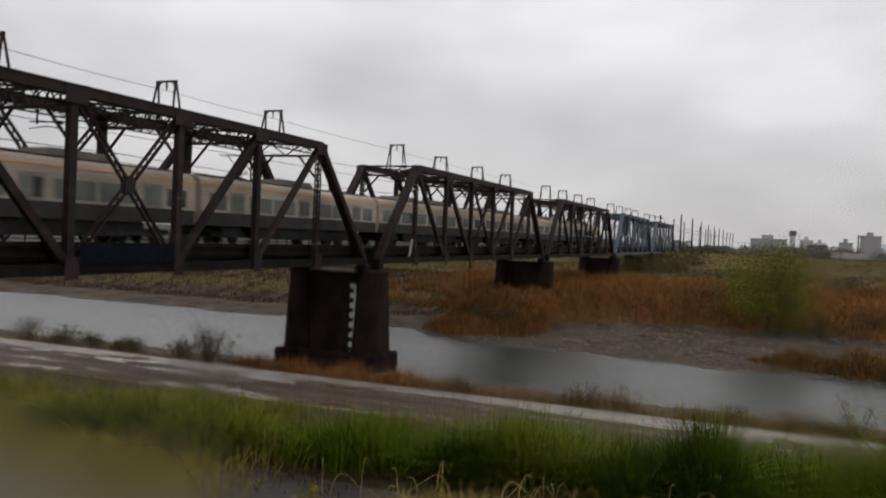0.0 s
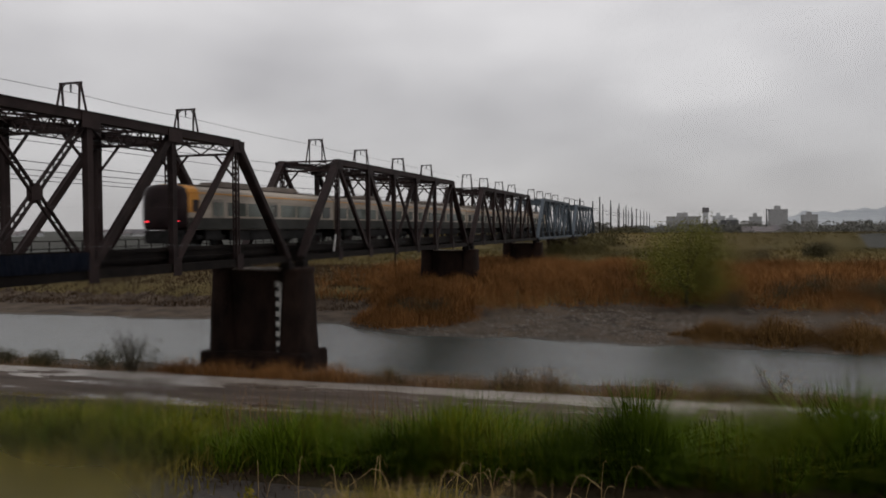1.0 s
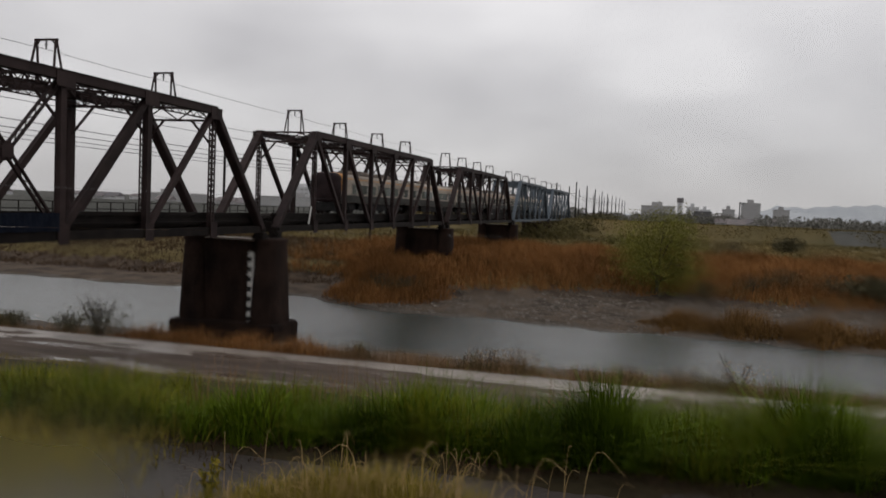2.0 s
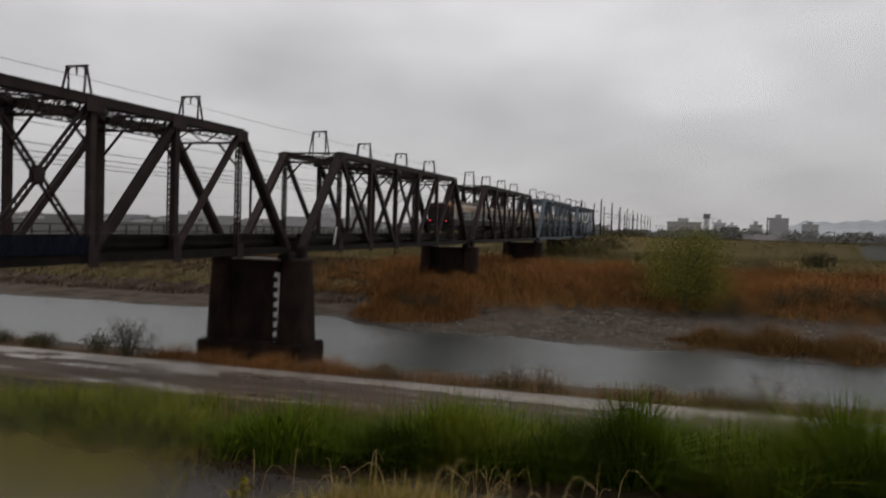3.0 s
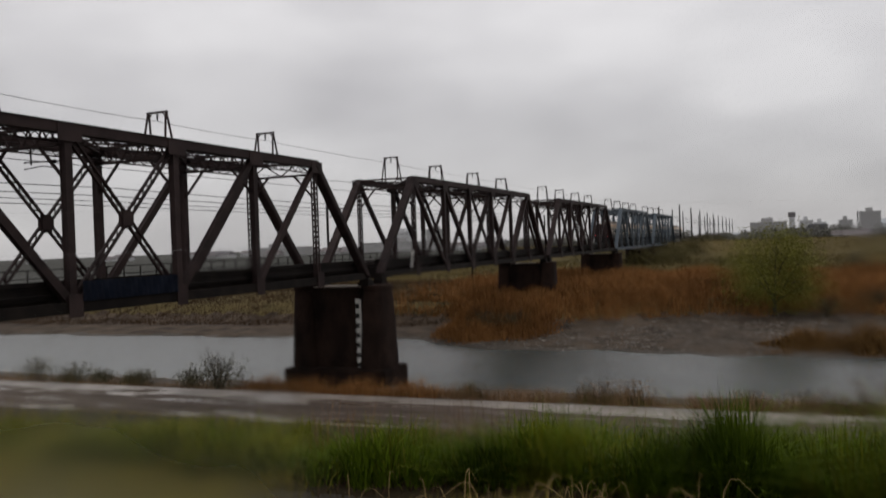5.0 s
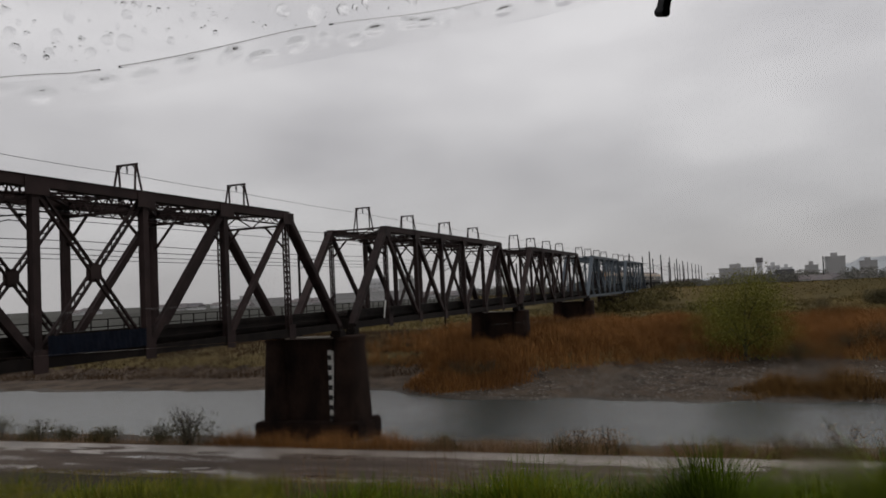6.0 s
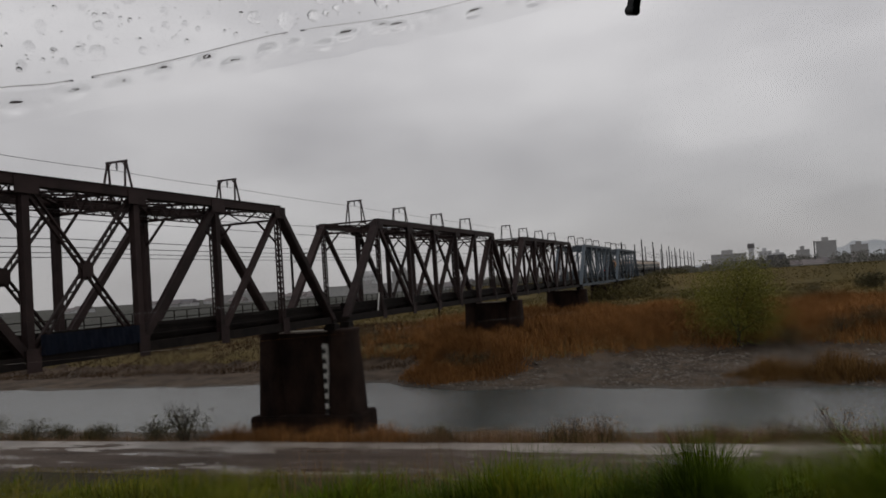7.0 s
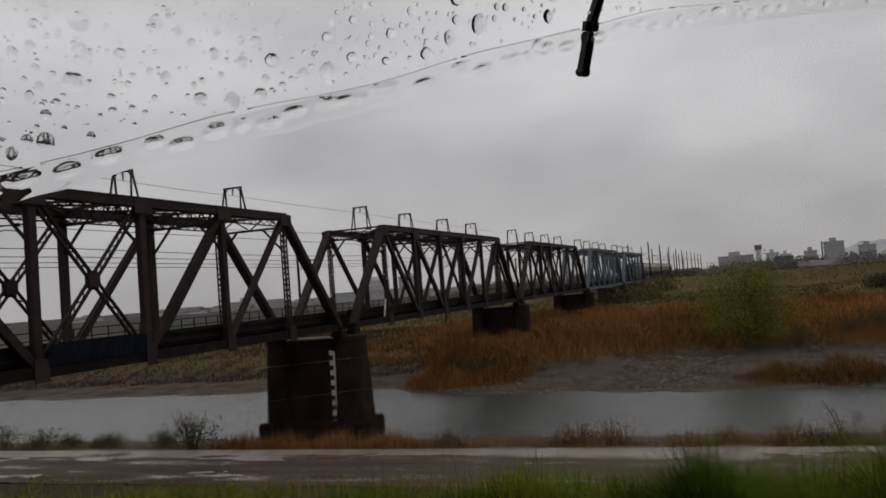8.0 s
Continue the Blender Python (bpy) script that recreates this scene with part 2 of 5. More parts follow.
def blades(rng, x, y, z, high, wide, lean, curl=0.35):
    """Tapered, bent blades: 3 joints each. Arrays of roots; returns verts and faces."""
    n = len(x)
    a = rng.uniform(0, 2 * np.pi, n)
    dx, dy = np.cos(a), np.sin(a)
    tilt = rng.normal(0, 1, n) * lean
    tx, ty = np.cos(a + 1.3) * tilt * high, np.sin(a + 1.3) * tilt * high
    out = np.empty((n, 5, 3))
    for j, (f, w) in enumerate(((0, 1), (0, -1), (0.55, 0.8), (0.55, -0.8), (1, 0))):
        bend = f ** 1.8 + curl * 0
        out[:, j, 0] = x + dx * wide * w / 2 + tx * bend
        out[:, j, 1] = y + dy * wide * w / 2 + ty * bend
        out[:, j, 2] = z + high * f * (1 - 0.25 * np.minimum(np.abs(tilt), 1) * f)
    base = np.arange(n)[:, None] * 5
    tri = np.concatenate([base + np.array([[0, 1, 3]]), base + np.array([[0, 3, 2]]), base + np.array([[2, 3, 4]])], 0)
    return out.reshape(-1, 3), tri


# ---- ground: one sheet, a levee road, a low bank, the river bed, a gravel bar, far levee ----
WATER = -9.8


def shore(x):
    """The far water line."""
    s = 0.5 + 0.5 * np.tanh((x + 32.0) / 3.2)
    return 76.5 * (1 - s) + (70.0 - 0.09 * (x + 20)) * s + 0.5 * np.sin(x * 0.35) + 0.3 * np.sin(x * 0.9 + 1)


PROFILE = [(-4000, -3), (-60, -3), (-14, -1.6), (2, -1.45), (4.3, -1.43), (5.3, -1.6), (7, -2.4), (20, -8.9), (26, -9.22), (35, -9.24), (44.2, -9.24), (46, -9.45), (50.5, -9.75), (53, -10.3), (58, -11)]
VERGE = [(-13, 3.6), (-3, 3.95), (-2.2, 4.12), (-1.4, 4.30), (-0.8, 4.35), (0.1, 4.47), (0.9, 4.60), (4.5, 5.05)]


def verge(x):
    """The grassy edge of the levee road."""
    return np.interp(x, [q[0] for q in VERGE], [q[1] for q in VERGE])


FRONT = [(-80, 12), (-36, 10), (-31, 5.0), (-27, 6.0), (-21, 11.0), (-14, 16.5), (-9, 19.5), (2, 23), (14, 20), (40, 26)]


def front(x):
    """How far behind the water line the reed terrace begins."""
    return np.interp(x, [q[0] for q in FRONT], [q[1] for q in FRONT]) + 0.8 * np.sin(x * 0.6) + 0.5 * np.sin(x * 1.7 + 1)


FAR = [(-8, -11), (-2, -10.2), (0, -9.8), (3, -9.6), (22, -9.2), (29, -7.4), (40, -6.6), (60, -6.4), (120, -6.2), (150, -5.6), (160, -2.0), (168, -1.9), (180, -4.6), (900, -4.5), (4000, -4.0)]


def height(x, y):
    near = np.interp(y, [q[0] for q in PROFILE], [q[1] for q in PROFILE])
    s = y - shore(x)
    s = np.where(s < 0, s, np.where(s < front(x), s / front(x) * 22, s - front(x) + 22))
    far = np.interp(s, [q[0] for q in FAR], [q[1] for q in FAR])
    wob = 0.10 * np.sin(x * 0.7 + y * 0.31) * np.sin(y * 0.53 - x * 0.17) + 0.05 * np.sin(x * 1.9 + 2) * np.sin(y * 1.7)
    amount = np.where((y > 5) & (y < 34), 0.6, np.where(y > 45, 1.0, 0.0)) * np.where((y > 225) & (y < 245), 0.3, 1)
    return np.where(y < 60, near, far) + wob * amount


def build_ground():
    xs = np.unique(np.concatenate([-np.geomspace(120, 4000, 24), np.arange(-120, 41, 1.5), np.geomspace(41, 4000, 30)]))
    ys = np.unique(np.concatenate([-np.geomspace(6, 4000, 16), np.arange(-6, 8, 0.5), np.arange(8, 110, 0.9), np.geomspace(110, 4000, 70)]))
    gx, gy = np.meshgrid(xs, ys)
    v = np.stack([gx.ravel(), gy.ravel(), height(gx, gy).ravel()], 1)
    nx, ny = len(xs), len(ys)
    i = np.arange((ny - 1) * (nx - 1))
    c = (i // (nx - 1)) * nx + i % (nx - 1)
    f = np.stack([c, c + 1, c + 1 + nx, c + nx], 1)
    ob = cloud("ground", v, f, ASPHALT)
    me = ob.data
    for m in (GRASSY, SOIL, MUD, GRAVEL, MEADOW, PLAIN):
        me.materials.append(m)
    mid = v[f].mean(1)
    x, y = mid[:, 0], mid[:, 1]
    s = y - shore(x)
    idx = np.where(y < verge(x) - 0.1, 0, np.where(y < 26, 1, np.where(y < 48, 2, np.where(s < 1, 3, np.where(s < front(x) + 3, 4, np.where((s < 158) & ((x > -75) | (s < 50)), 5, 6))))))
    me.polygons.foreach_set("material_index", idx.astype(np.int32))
    me.polygons.foreach_set("use_smooth", np.ones(len(f), bool))
    tagged(ob, "levee, river bank, gravel bar and meadow, wet", "ground", kind="structure")


build_ground()


def build_water():
    xs, ys = np.linspace(-400, 400, 41), np.linspace(47.5, 90, 12)
    gx, gy = np.meshgrid(xs, ys)
    v = np.stack([gx.ravel(), gy.ravel(), np.full(gx.size, WATER)], 1)
    i = np.arange((len(ys) - 1) * (len(xs) - 1))
    c = (i // (len(xs) - 1)) * len(xs) + i % (len(xs) - 1)
    m = mat("grey_river_water", (0.034, 0.044, 0.040), (0.056, 0.066, 0.060), 0.16, 0.2, 0, spec=0.36)
    n, l = m.node_tree.nodes, m.node_tree.links
    co, mp = n.new("ShaderNodeTexCoord"), n.new("ShaderNodeMapping")
    mp.inputs["Scale"].default_value = (0.5, 1.4, 1)
    a, b = n.new("ShaderNodeTexNoise"), n.new("ShaderNodeBump")
    a.inputs["Scale"].default_value, a.inputs["Detail"].default_value = 2.2, 5
    b.inputs["Strength"].default_value, b.inputs["Distance"].default_value = 0.7, 0.14
    l.new(co.outputs["Object"], mp.inputs["Vector"])
    l.new(mp.outputs["Vector"], a.inputs["Vector"])
    l.new(a.outputs["Fac"], b.inputs["Height"])
    l.new(b.outputs["Normal"], n["Principled BSDF"].inputs["Normal"])
    ob = cloud("water", v, np.stack([c, c + 1, c + 1 + len(xs), c + len(xs)], 1), m)
    tagged(ob, "grey rippled river under an overcast sky", "river", kind="structure")


def build_path():
    """Concrete bank path of cast slabs, partly under mud and puddles."""
    root = tagged(new("pavement"), "wet grey concrete river path, half covered by brown mud", "path", kind="structure")
    rng = random.Random(4)
    for row, (y0, y1) in enumerate(((42.1, 44.1), (40.08, 42.08), (36.4, 40.06))):
        first = None
        for i in range(28):
            x = -74 + i * 4.0 + (row % 2) * 1.3
            if first is None:
                first = part("slab", box(B(), -1.996, 1.996, y0, y1, -0.12, 0.0, 0.012), CONCRETE, root)
                o = first
            else:
                o = new("slab", first.data)
                o.parent = root
            o.location = (x, 0, -9.16 + rng.uniform(-0.008, 0.008))
    # silt left by floods: lumps that rise out of the slabs with ragged edges
    silt("mud", -74, 36, 35.4, 43.4, 0.16, 0.11, -9.16, MUDDY, "dark brown flood mud lying on the concrete path",
         lambda x, y: np.interp(y, (35.4, 36.4, 37.2, 40.5, 41.8, 42.6, 43.4), (0.5, 0.15, 0.45, 0.58, 0.15, -0.30, -0.8)), (0.16, 0.75), 0.05)
    silt("road_dirt", -9, 4.5, 2.6, 5.5, 0.03, 0.03, -1.44, GRASSY, "dark soil washed onto the road's edge",
         lambda x, y: (y - verge(x) + 0.10) * 1.1 - 0.10, (2.2, 3.0), 0.028)


def silt(name, x0, x1, y0, y1, dx, dy, level, material, label, bias, grain, rise):
    xs, ys = np.arange(x0, x1, dx), np.arange(y0, y1, dy)
    gx, gy = np.meshgrid(xs, ys)
    lump = np.zeros(gx.shape)
    for k, amount in ((1.0, 0.9), (2.7, 0.45), (7.0, 0.22)):
        lump += amount * np.array([noise.noise(Vector((p * grain[0] * k, q * grain[1] * k, 5.0 * k))) for p, q in zip(gx.ravel(), gy.ravel())]).reshape(gx.shape)
    z = level + rise * np.clip(lump + bias(gx, gy), -1.5, 1.0)
    i = np.arange((len(ys) - 1) * (len(xs) - 1))
    c = (i // (len(xs) - 1)) * len(xs) + i % (len(xs) - 1)
    v = np.stack([gx.ravel(), gy.ravel(), z.ravel()], 1)
    ob = cloud(name, v, np.stack([c, c + 1, c + 1 + len(xs), c + len(xs)], 1), material)
    ob.data.polygons.foreach_set("use_smooth", np.ones(len(ob.data.polygons), bool))
    return tagged(ob, label, "mud", kind="stuff")


MUDDY = mat("muddy_concrete", (0.050, 0.036, 0.028), (0.105, 0.078, 0.060), 0.3, 0.55, 0.35, 0, 5, stretch=(0.30, 1.2, 1), puddle=True, spec=0.2, world=True)
build_water()
build_path()

# ---- the railway bridge: single-track through trusses of seven panels ----
NEAR, WIDE, PANEL, GAP = -26.22, 4.74, 6.3, 2.13
SPAN = 7 * PANEL
PITCH = SPAN + GAP
ABUT = 49.65                      # far bearing of the nearest span
BASE, TOP, RAIL = -2.04, 5.14, -1.05
MID = NEAR - WIDE / 2


def hanger(x, y, h):
    """Four corner angles laced on all four faces."""
    bm, w, d, n = B(), 0.11, 0.14, 20
    for i in (-1, 1):
        for j in (-1, 1):
            beam(bm, (x + i * w, y + j * d, 0.1), (x + i * w, y + j * d, h - 0.2), 0.075, 0.075)
    for k in range(n):
        z0, z1, s = 0.2 + (h - 0.5) * k / n, 0.2 + (h - 0.5) * (k + 1) / n, 1 if k % 2 else -1
        for j in (-1, 1):
            beam(bm, (x - w * s, y + j * d, z0), (x + w * s, y + j * d, z1), 0.06, 0.015)
            beam(bm, (x + j * w, y - d * s, z0), (x + j * w, y + d * s, z1), 0.015, 0.06)
    return bm


def build_span(steel, paint):
    h = TOP - BASE
    root = empty("truss_span", pose(0, 0, 0), label=paint + " riveted steel through-truss railway span on stone piers", category="bridge span", group="spans of the railway bridge")
    P = PANEL
    for x in (0.0, -WIDE):
        out = 1 if x == 0 else -1
        part("top_chord", beam(beam(B(), (x, P - 0.1, h), (x, SPAN - P + 0.1, h), 0.46, 0.42), (x, P - 0.15, h + 0.215), (x, SPAN - P + 0.15, h + 0.215), 0.58, 0.03), steel, root)
        bm = B()
        for s in (-0.16, 0.16):
            beam(bm, (x + s, 0.2, 0.0), (x + s, SPAN - 0.2, 0.0), 0.05, 0.46)
        for i in range(70):
            beam(bm, (x, 0.4 + i * 0.63, 0.19), (x, 0.62 + i * 0.63, 0.19), 0.3, 0.015)
        # on brown spans the bottom chord is darker than the members above
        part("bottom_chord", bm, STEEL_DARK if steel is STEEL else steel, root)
        for a, b in ((0, P), (SPAN, SPAN - P)):
            bm = beam(B(), (x, a, 0), (x, b, h), 0.46, 0.42)
            beam(bm, (x, a, 0.05), (x, b, h + 0.05), 0.58, 0.36)
            part("end_post", bm, steel, root)
            part("hanger", hanger(x, b, h), steel, root)
            bm = beam(B(), (x + out * 0.05, a - 0.35, -0.35), (x + out * 0.05, a + 0.35, -0.35), 0.7, 0.25)
            beam(bm, (x, a - 0.22, -0.1), (x, a + 0.22, -0.1), 0.5, 0.36)
            rod(bm, (x - 0.36, a, 0), (x + 0.36, a, 0), 0.11)
            beam(bm, (x, a, -0.42), (x, a, -0.66), 0.8, 0.8)
            part("bearing_shoe", bm, STEEL_DARK, root)
        for i in (2, 3, 4, 5):
            bm = beam(B(), (x - 0.13, i * P, 0), (x - 0.13, i * P, h), 0.06, 0.36)
            beam(bm, (x + 0.13, i * P, 0), (x + 0.13, i * P, h), 0.06, 0.36)
            beam(bm, (x, i * P, 0), (x, i * P, h), 0.22, 0.30)
            part("post", bm, steel, root)
        for a, b in ((1, 2), (2, 3), (6, 5), (5, 4)):
            bm = beam(B(), (x - 0.12, a * P, h - 0.1), (x - 0.12, b * P, 0.1), 0.05, 0.36 if a in (2, 5) else 0.30)
            beam(bm, (x + 0.12, a * P, h - 0.1), (x + 0.12, b * P, 0.1), 0.05, 0.36 if a in (2, 5) else 0.30)
            beam(bm, (x, a * P, h - 0.1), (x, b * P, 0.1), 0.20, 0.28 if a in (2, 5) else 0.22)
            part("diagonal", bm, steel, root)
        for a, b in ((3, 4), (4, 3)):
            part("counter_brace", laced(B(), (x + (0.02 if a == 3 else -0.02), a * P, h - 0.1), (x + (0.02 if a == 3 else -0.02), b * P, 0.1), 0.14, 0.36, 0.40, 0.06, 0.085), steel, root)
        part("centre_plate", box(B(), x - 0.11, x + 0.11, 3.5 * P - 0.42, 3.5 * P + 0.42, h / 2 - 0.42, h / 2 + 0.42, 0.14), steel, root)
        for i in range(1, 7):
            for z in (0.18, h - 0.2):
                bm = B()
                s = 0.245 * (1 if x == 0 else -1)
                d = 0.60 if z > 1 else 0.36
                box(bm, min(x + s, x + s * 1.12), max(x + s, x + s * 1.12), i * P - d, i * P + d, z - (0.34 if z > 1 else 0.58), z + 0.34)
                part("gusset_plate", bm, steel, root)
    # across the top: lattice struts, laterals, portals, knee braces
    for i in range(1, 7):
        bm = B()
        for z in (h + 0.12, h - 0.62):
            beam(bm, (-0.1, i * P, z), (-WIDE + 0.1, i * P, z), 0.2, 0.12, (0, 1, 0))
        n = 4 if i in (1, 6) else 12
        for k in range(n):
            x0, x1 = -0.1 - (WIDE - 0.2) * k / n, -0.1 - (WIDE - 0.2) * (k + 1) / n
            z0, z1 = (h + 0.1, h - 0.6) if k % 2 else (h - 0.6, h + 0.1)
            beam(bm, (x0, i * P, z0), (x1, i * P, z1), 0.05, 0.07, (0, 1, 0))
        part("portal_frame" if i in (1, 6) else "cross_strut", bm, steel, root)
        for x, d in ((-0.15, -1), (-WIDE + 0.15, 1)):
            part("knee_brace", beam(B(), (x, i * P, h - 2.0), (x + d * 1.25, i * P, h - 0.66), 0.09, 0.12, (0, 1, 0)), steel, root)
    for i in range(1, 6):
        for a, b in ((i, i + 1), (i + 1, i)):
            part("top_lateral", laced(B(), (-0.2, a * P, h - 0.02), (-WIDE + 0.2, b * P, h - 0.02), 0.18, 0.24, 0.5), steel, root)
    # arm that carries the contact wire, hung under a strut
    bm = rod(B(), (-1.9, 3 * P, h - 0.62), (-1.9, 3 * P, h - 1.35), 0.035)
    rod(bm, (-0.2, 3 * P, h - 1.28), (-2.3, 3 * P, h - 1.22), 0.03)
    for q in (-0.55, -0.65, -0.75):
        rod(bm, (q, 3 * P, h - 1.27), (q - 0.05, 3 * P, h - 1.27), 0.075)
    rod(bm, (-0.5, 3 * P, h - 1.55), (-1.3, 3 * P, h - 1.42), 0.022)
    rod(bm, (-1.3, 3 * P, h - 1.42), (-2.3, 3 * P, h - 1.50), 0.022)
    part("wire_arm", bm, STEEL_DARK, root)
    # longitudinal lattice seen under the top chords
    for x in (-0.42, -WIDE + 0.42):
        bm = B()
        beam(bm, (x, P, h - 0.5), (x, 6 * P, h - 0.5), 0.12, 0.07)
        beam(bm, (x, P, h - 0.16), (x, 6 * P, h - 0.16), 0.12, 0.05)
        n = 90
        for k in range(n):
            z0, z1 = (h - 0.18, h - 0.48) if k % 2 else (h - 0.48, h - 0.18)
            beam(bm, (x, P + 5 * P * k / n, z0), (x, P + 5 * P * (k + 1) / n, z1), 0.03, 0.04)
        part("edge_lattice", bm, steel, root)
    # floor: cross girders, stringers, sleepers, rails, walkway, hand rail
    for i in range(8):
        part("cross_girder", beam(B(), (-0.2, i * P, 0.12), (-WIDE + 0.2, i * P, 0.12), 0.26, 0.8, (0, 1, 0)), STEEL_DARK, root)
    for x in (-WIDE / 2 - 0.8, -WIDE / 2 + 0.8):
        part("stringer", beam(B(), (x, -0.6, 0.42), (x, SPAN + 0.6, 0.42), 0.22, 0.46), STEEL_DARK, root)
    r = RAIL - BASE
    for x in (-WIDE / 2 - 0.5335, -WIDE / 2 + 0.5335):
        bm = beam(B(), (x, -GAP / 2, r - 0.02), (x, SPAN + GAP / 2, r - 0.02), 0.07, 0.04)
        beam(bm, (x, -GAP / 2, r - 0.08), (x, SPAN + GAP / 2, r - 0.08), 0.02, 0.1)
        beam(bm, (x, -GAP / 2, r - 0.14), (x, SPAN + GAP / 2, r - 0.14), 0.13, 0.025)
        part("rail", bm, RAIL_STEEL, root)
    first = None
    for i in range(67):
        if first is None:
            first = part("sleeper", box(B(), -WIDE / 2 - 1.2, -WIDE / 2 + 1.2, -0.11, 0.11, r - 0.33, r - 0.155), TIMBER, root)
            o = first
        else:
            o = new("sleeper", first.data)
            o.parent = root
        o.location = (0, 0.3 + i * 0.66, 0)
    bm = box(B(), -0.75, -0.32, 0, SPAN, r - 0.2, r - 0.14)
    part("walkway", bm, STEEL_DARK, root)
    bm = B()
    for z in (0.52, 0.95):
        beam(bm, (-0.30, 0.3, z), (-0.30, SPAN - 0.3, z), 0.12, 0.08)
    part("cable_duct", box(bm, -0.44, -0.24, 0.2, SPAN - 0.2, 0.98, 1.10), STEEL_DARK, root)
    part("edge_girder", beam(B(), (-0.40, 0.1, 0.66), (-0.40, SPAN - 0.1, 0.66), 0.03, 0.62), STEEL_DARK, root)
    rail_bm = B()
    for z in (1.46, 1.06):
        beam(rail_bm, (-WIDE - 1.0, 0, z), (-WIDE - 1.0, SPAN, z), 0.05, 0.05)
    hr = part("hand_rail", rail_bm, STEEL_DARK, root)
    for i in range(38):
        part("rail_post", beam(B(), (-WIDE - 1.0, 0.2 + i * 1.2, 0.42), (-WIDE - 1.0, 0.2 + i * 1.2, 1.48), 0.05, 0.05), STEEL_DARK, hr) if i == 0 else None
        if i:
            o = new("rail_post", hr.children[0].data)
            o.parent = hr
            o.location = (0, i * 1.2, 0)
    part("side_walkway", box(B(), -WIDE - 1.05, -WIDE - 0.3, 0, SPAN, 0.38, 0.44), STEEL_DARK, root)
    return root


def gantry():
    """Small A-legged wire frame on the top bracing."""
    root = empty("wire_gantry", pose(0, 0, 0), label="dark steel wire gantry frame on top of the bridge truss", category="wire gantry", group="wire gantries on the bridge")
    for s in (-1, 1):
        bm = beam(B(), (s * 0.72, -0.34, 0), (s * 0.56, -0.03, 1.9), 0.08, 0.08)
        beam(bm, (s * 0.72, 0.34, 0), (s * 0.56, 0.03, 1.9), 0.08, 0.08)
        beam(bm, (s * 0.70, -0.3, 0.15), (s * 0.70, 0.3, 0.15), 0.06, 0.06)
        part("a_leg", bm, STEEL, root)
        part("corner_brace", beam(B(), (s * 0.58, 0, 1.62), (s * 0.36, 0, 1.86), 0.05, 0.05, (0, 1, 0)), STEEL, root)
    part("crossbar", beam(B(), (-0.66, 0, 1.92), (0.66, 0, 1.92), 0.1, 0.1, (0, 1, 0)), STEEL, root)
    bm = rod(B(), (0, 0, 1.9), (0, 0, 1.46), 0.03)
    for z in (1.78, 1.70, 1.62):
        rod(bm, (0, 0, z), (0, 0, z + 0.03), 0.07)
    part("insulator", bm, STEEL_DARK, root)
    return root


def build_bridge():
    brown = build_span(STEEL, "dark brown weathered")
    y1 = ABUT - SPAN
    brown.matrix_basis = pose(NEAR, y1, BASE)
    for k in (-1, 1, 2):
        copy_thing(brown, pose(NEAR, y1 + k * PITCH, BASE))
    blue = build_span(BLUE_STEEL, "faded blue-grey")
    blue.matrix_basis = pose(NEAR, y1 + 3 * PITCH, BASE)
    copy_thing(blue, pose(NEAR, y1 + 4 * PITCH, BASE))
    g = gantry()
    c0 = ABUT + GAP + PANEL + 1.65
    at = [c0 + k * PITCH + d for k in range(-2, 4) for d in (0, 9.34, 19.23, 28.63)]
    for i, y in enumerate(at):
        m = pose(MID - 0.22, y, TOP + 0.08)
        if i:
            copy_thing(g, m)
        else:
            g.matrix_basis = m
    wires = [(MID - 0.22, at, TOP + 0.08 + 1.47, 0.06, 0.013, "feeder_wire"), (MID, list(np.arange(-40, 700, 46)), 4.05, 0.0, 0.016, "contact_wire"), (MID, list(np.arange(-40, 700, 46)), 4.7, 0.25, 0.016, "messenger_wire")]
    for z, s, r in ((4.95, 0.20, 0.03), (4.35, 0.10, 0.03), (3.95, 0.1, 0.026), (3.62, 0.1, 0.026)):
        wires.append((-45.0, list(np.arange(-46, 700, 46.2)), z, s, r, "line_wire"))
    for x, ys, z, sag, r, name in wires:
        bm = B()
        for a, b in zip(ys, ys[1:]):
            tube(bm, [(x, a + (b - a) * k / 8, z - sag * 4 * (k / 8) * (1 - k / 8)) for k in range(9)], r, 5)
        tagged(finish(name, bm, WIRE), "dark overhead railway wire along the bridge", "wire", "overhead wires")


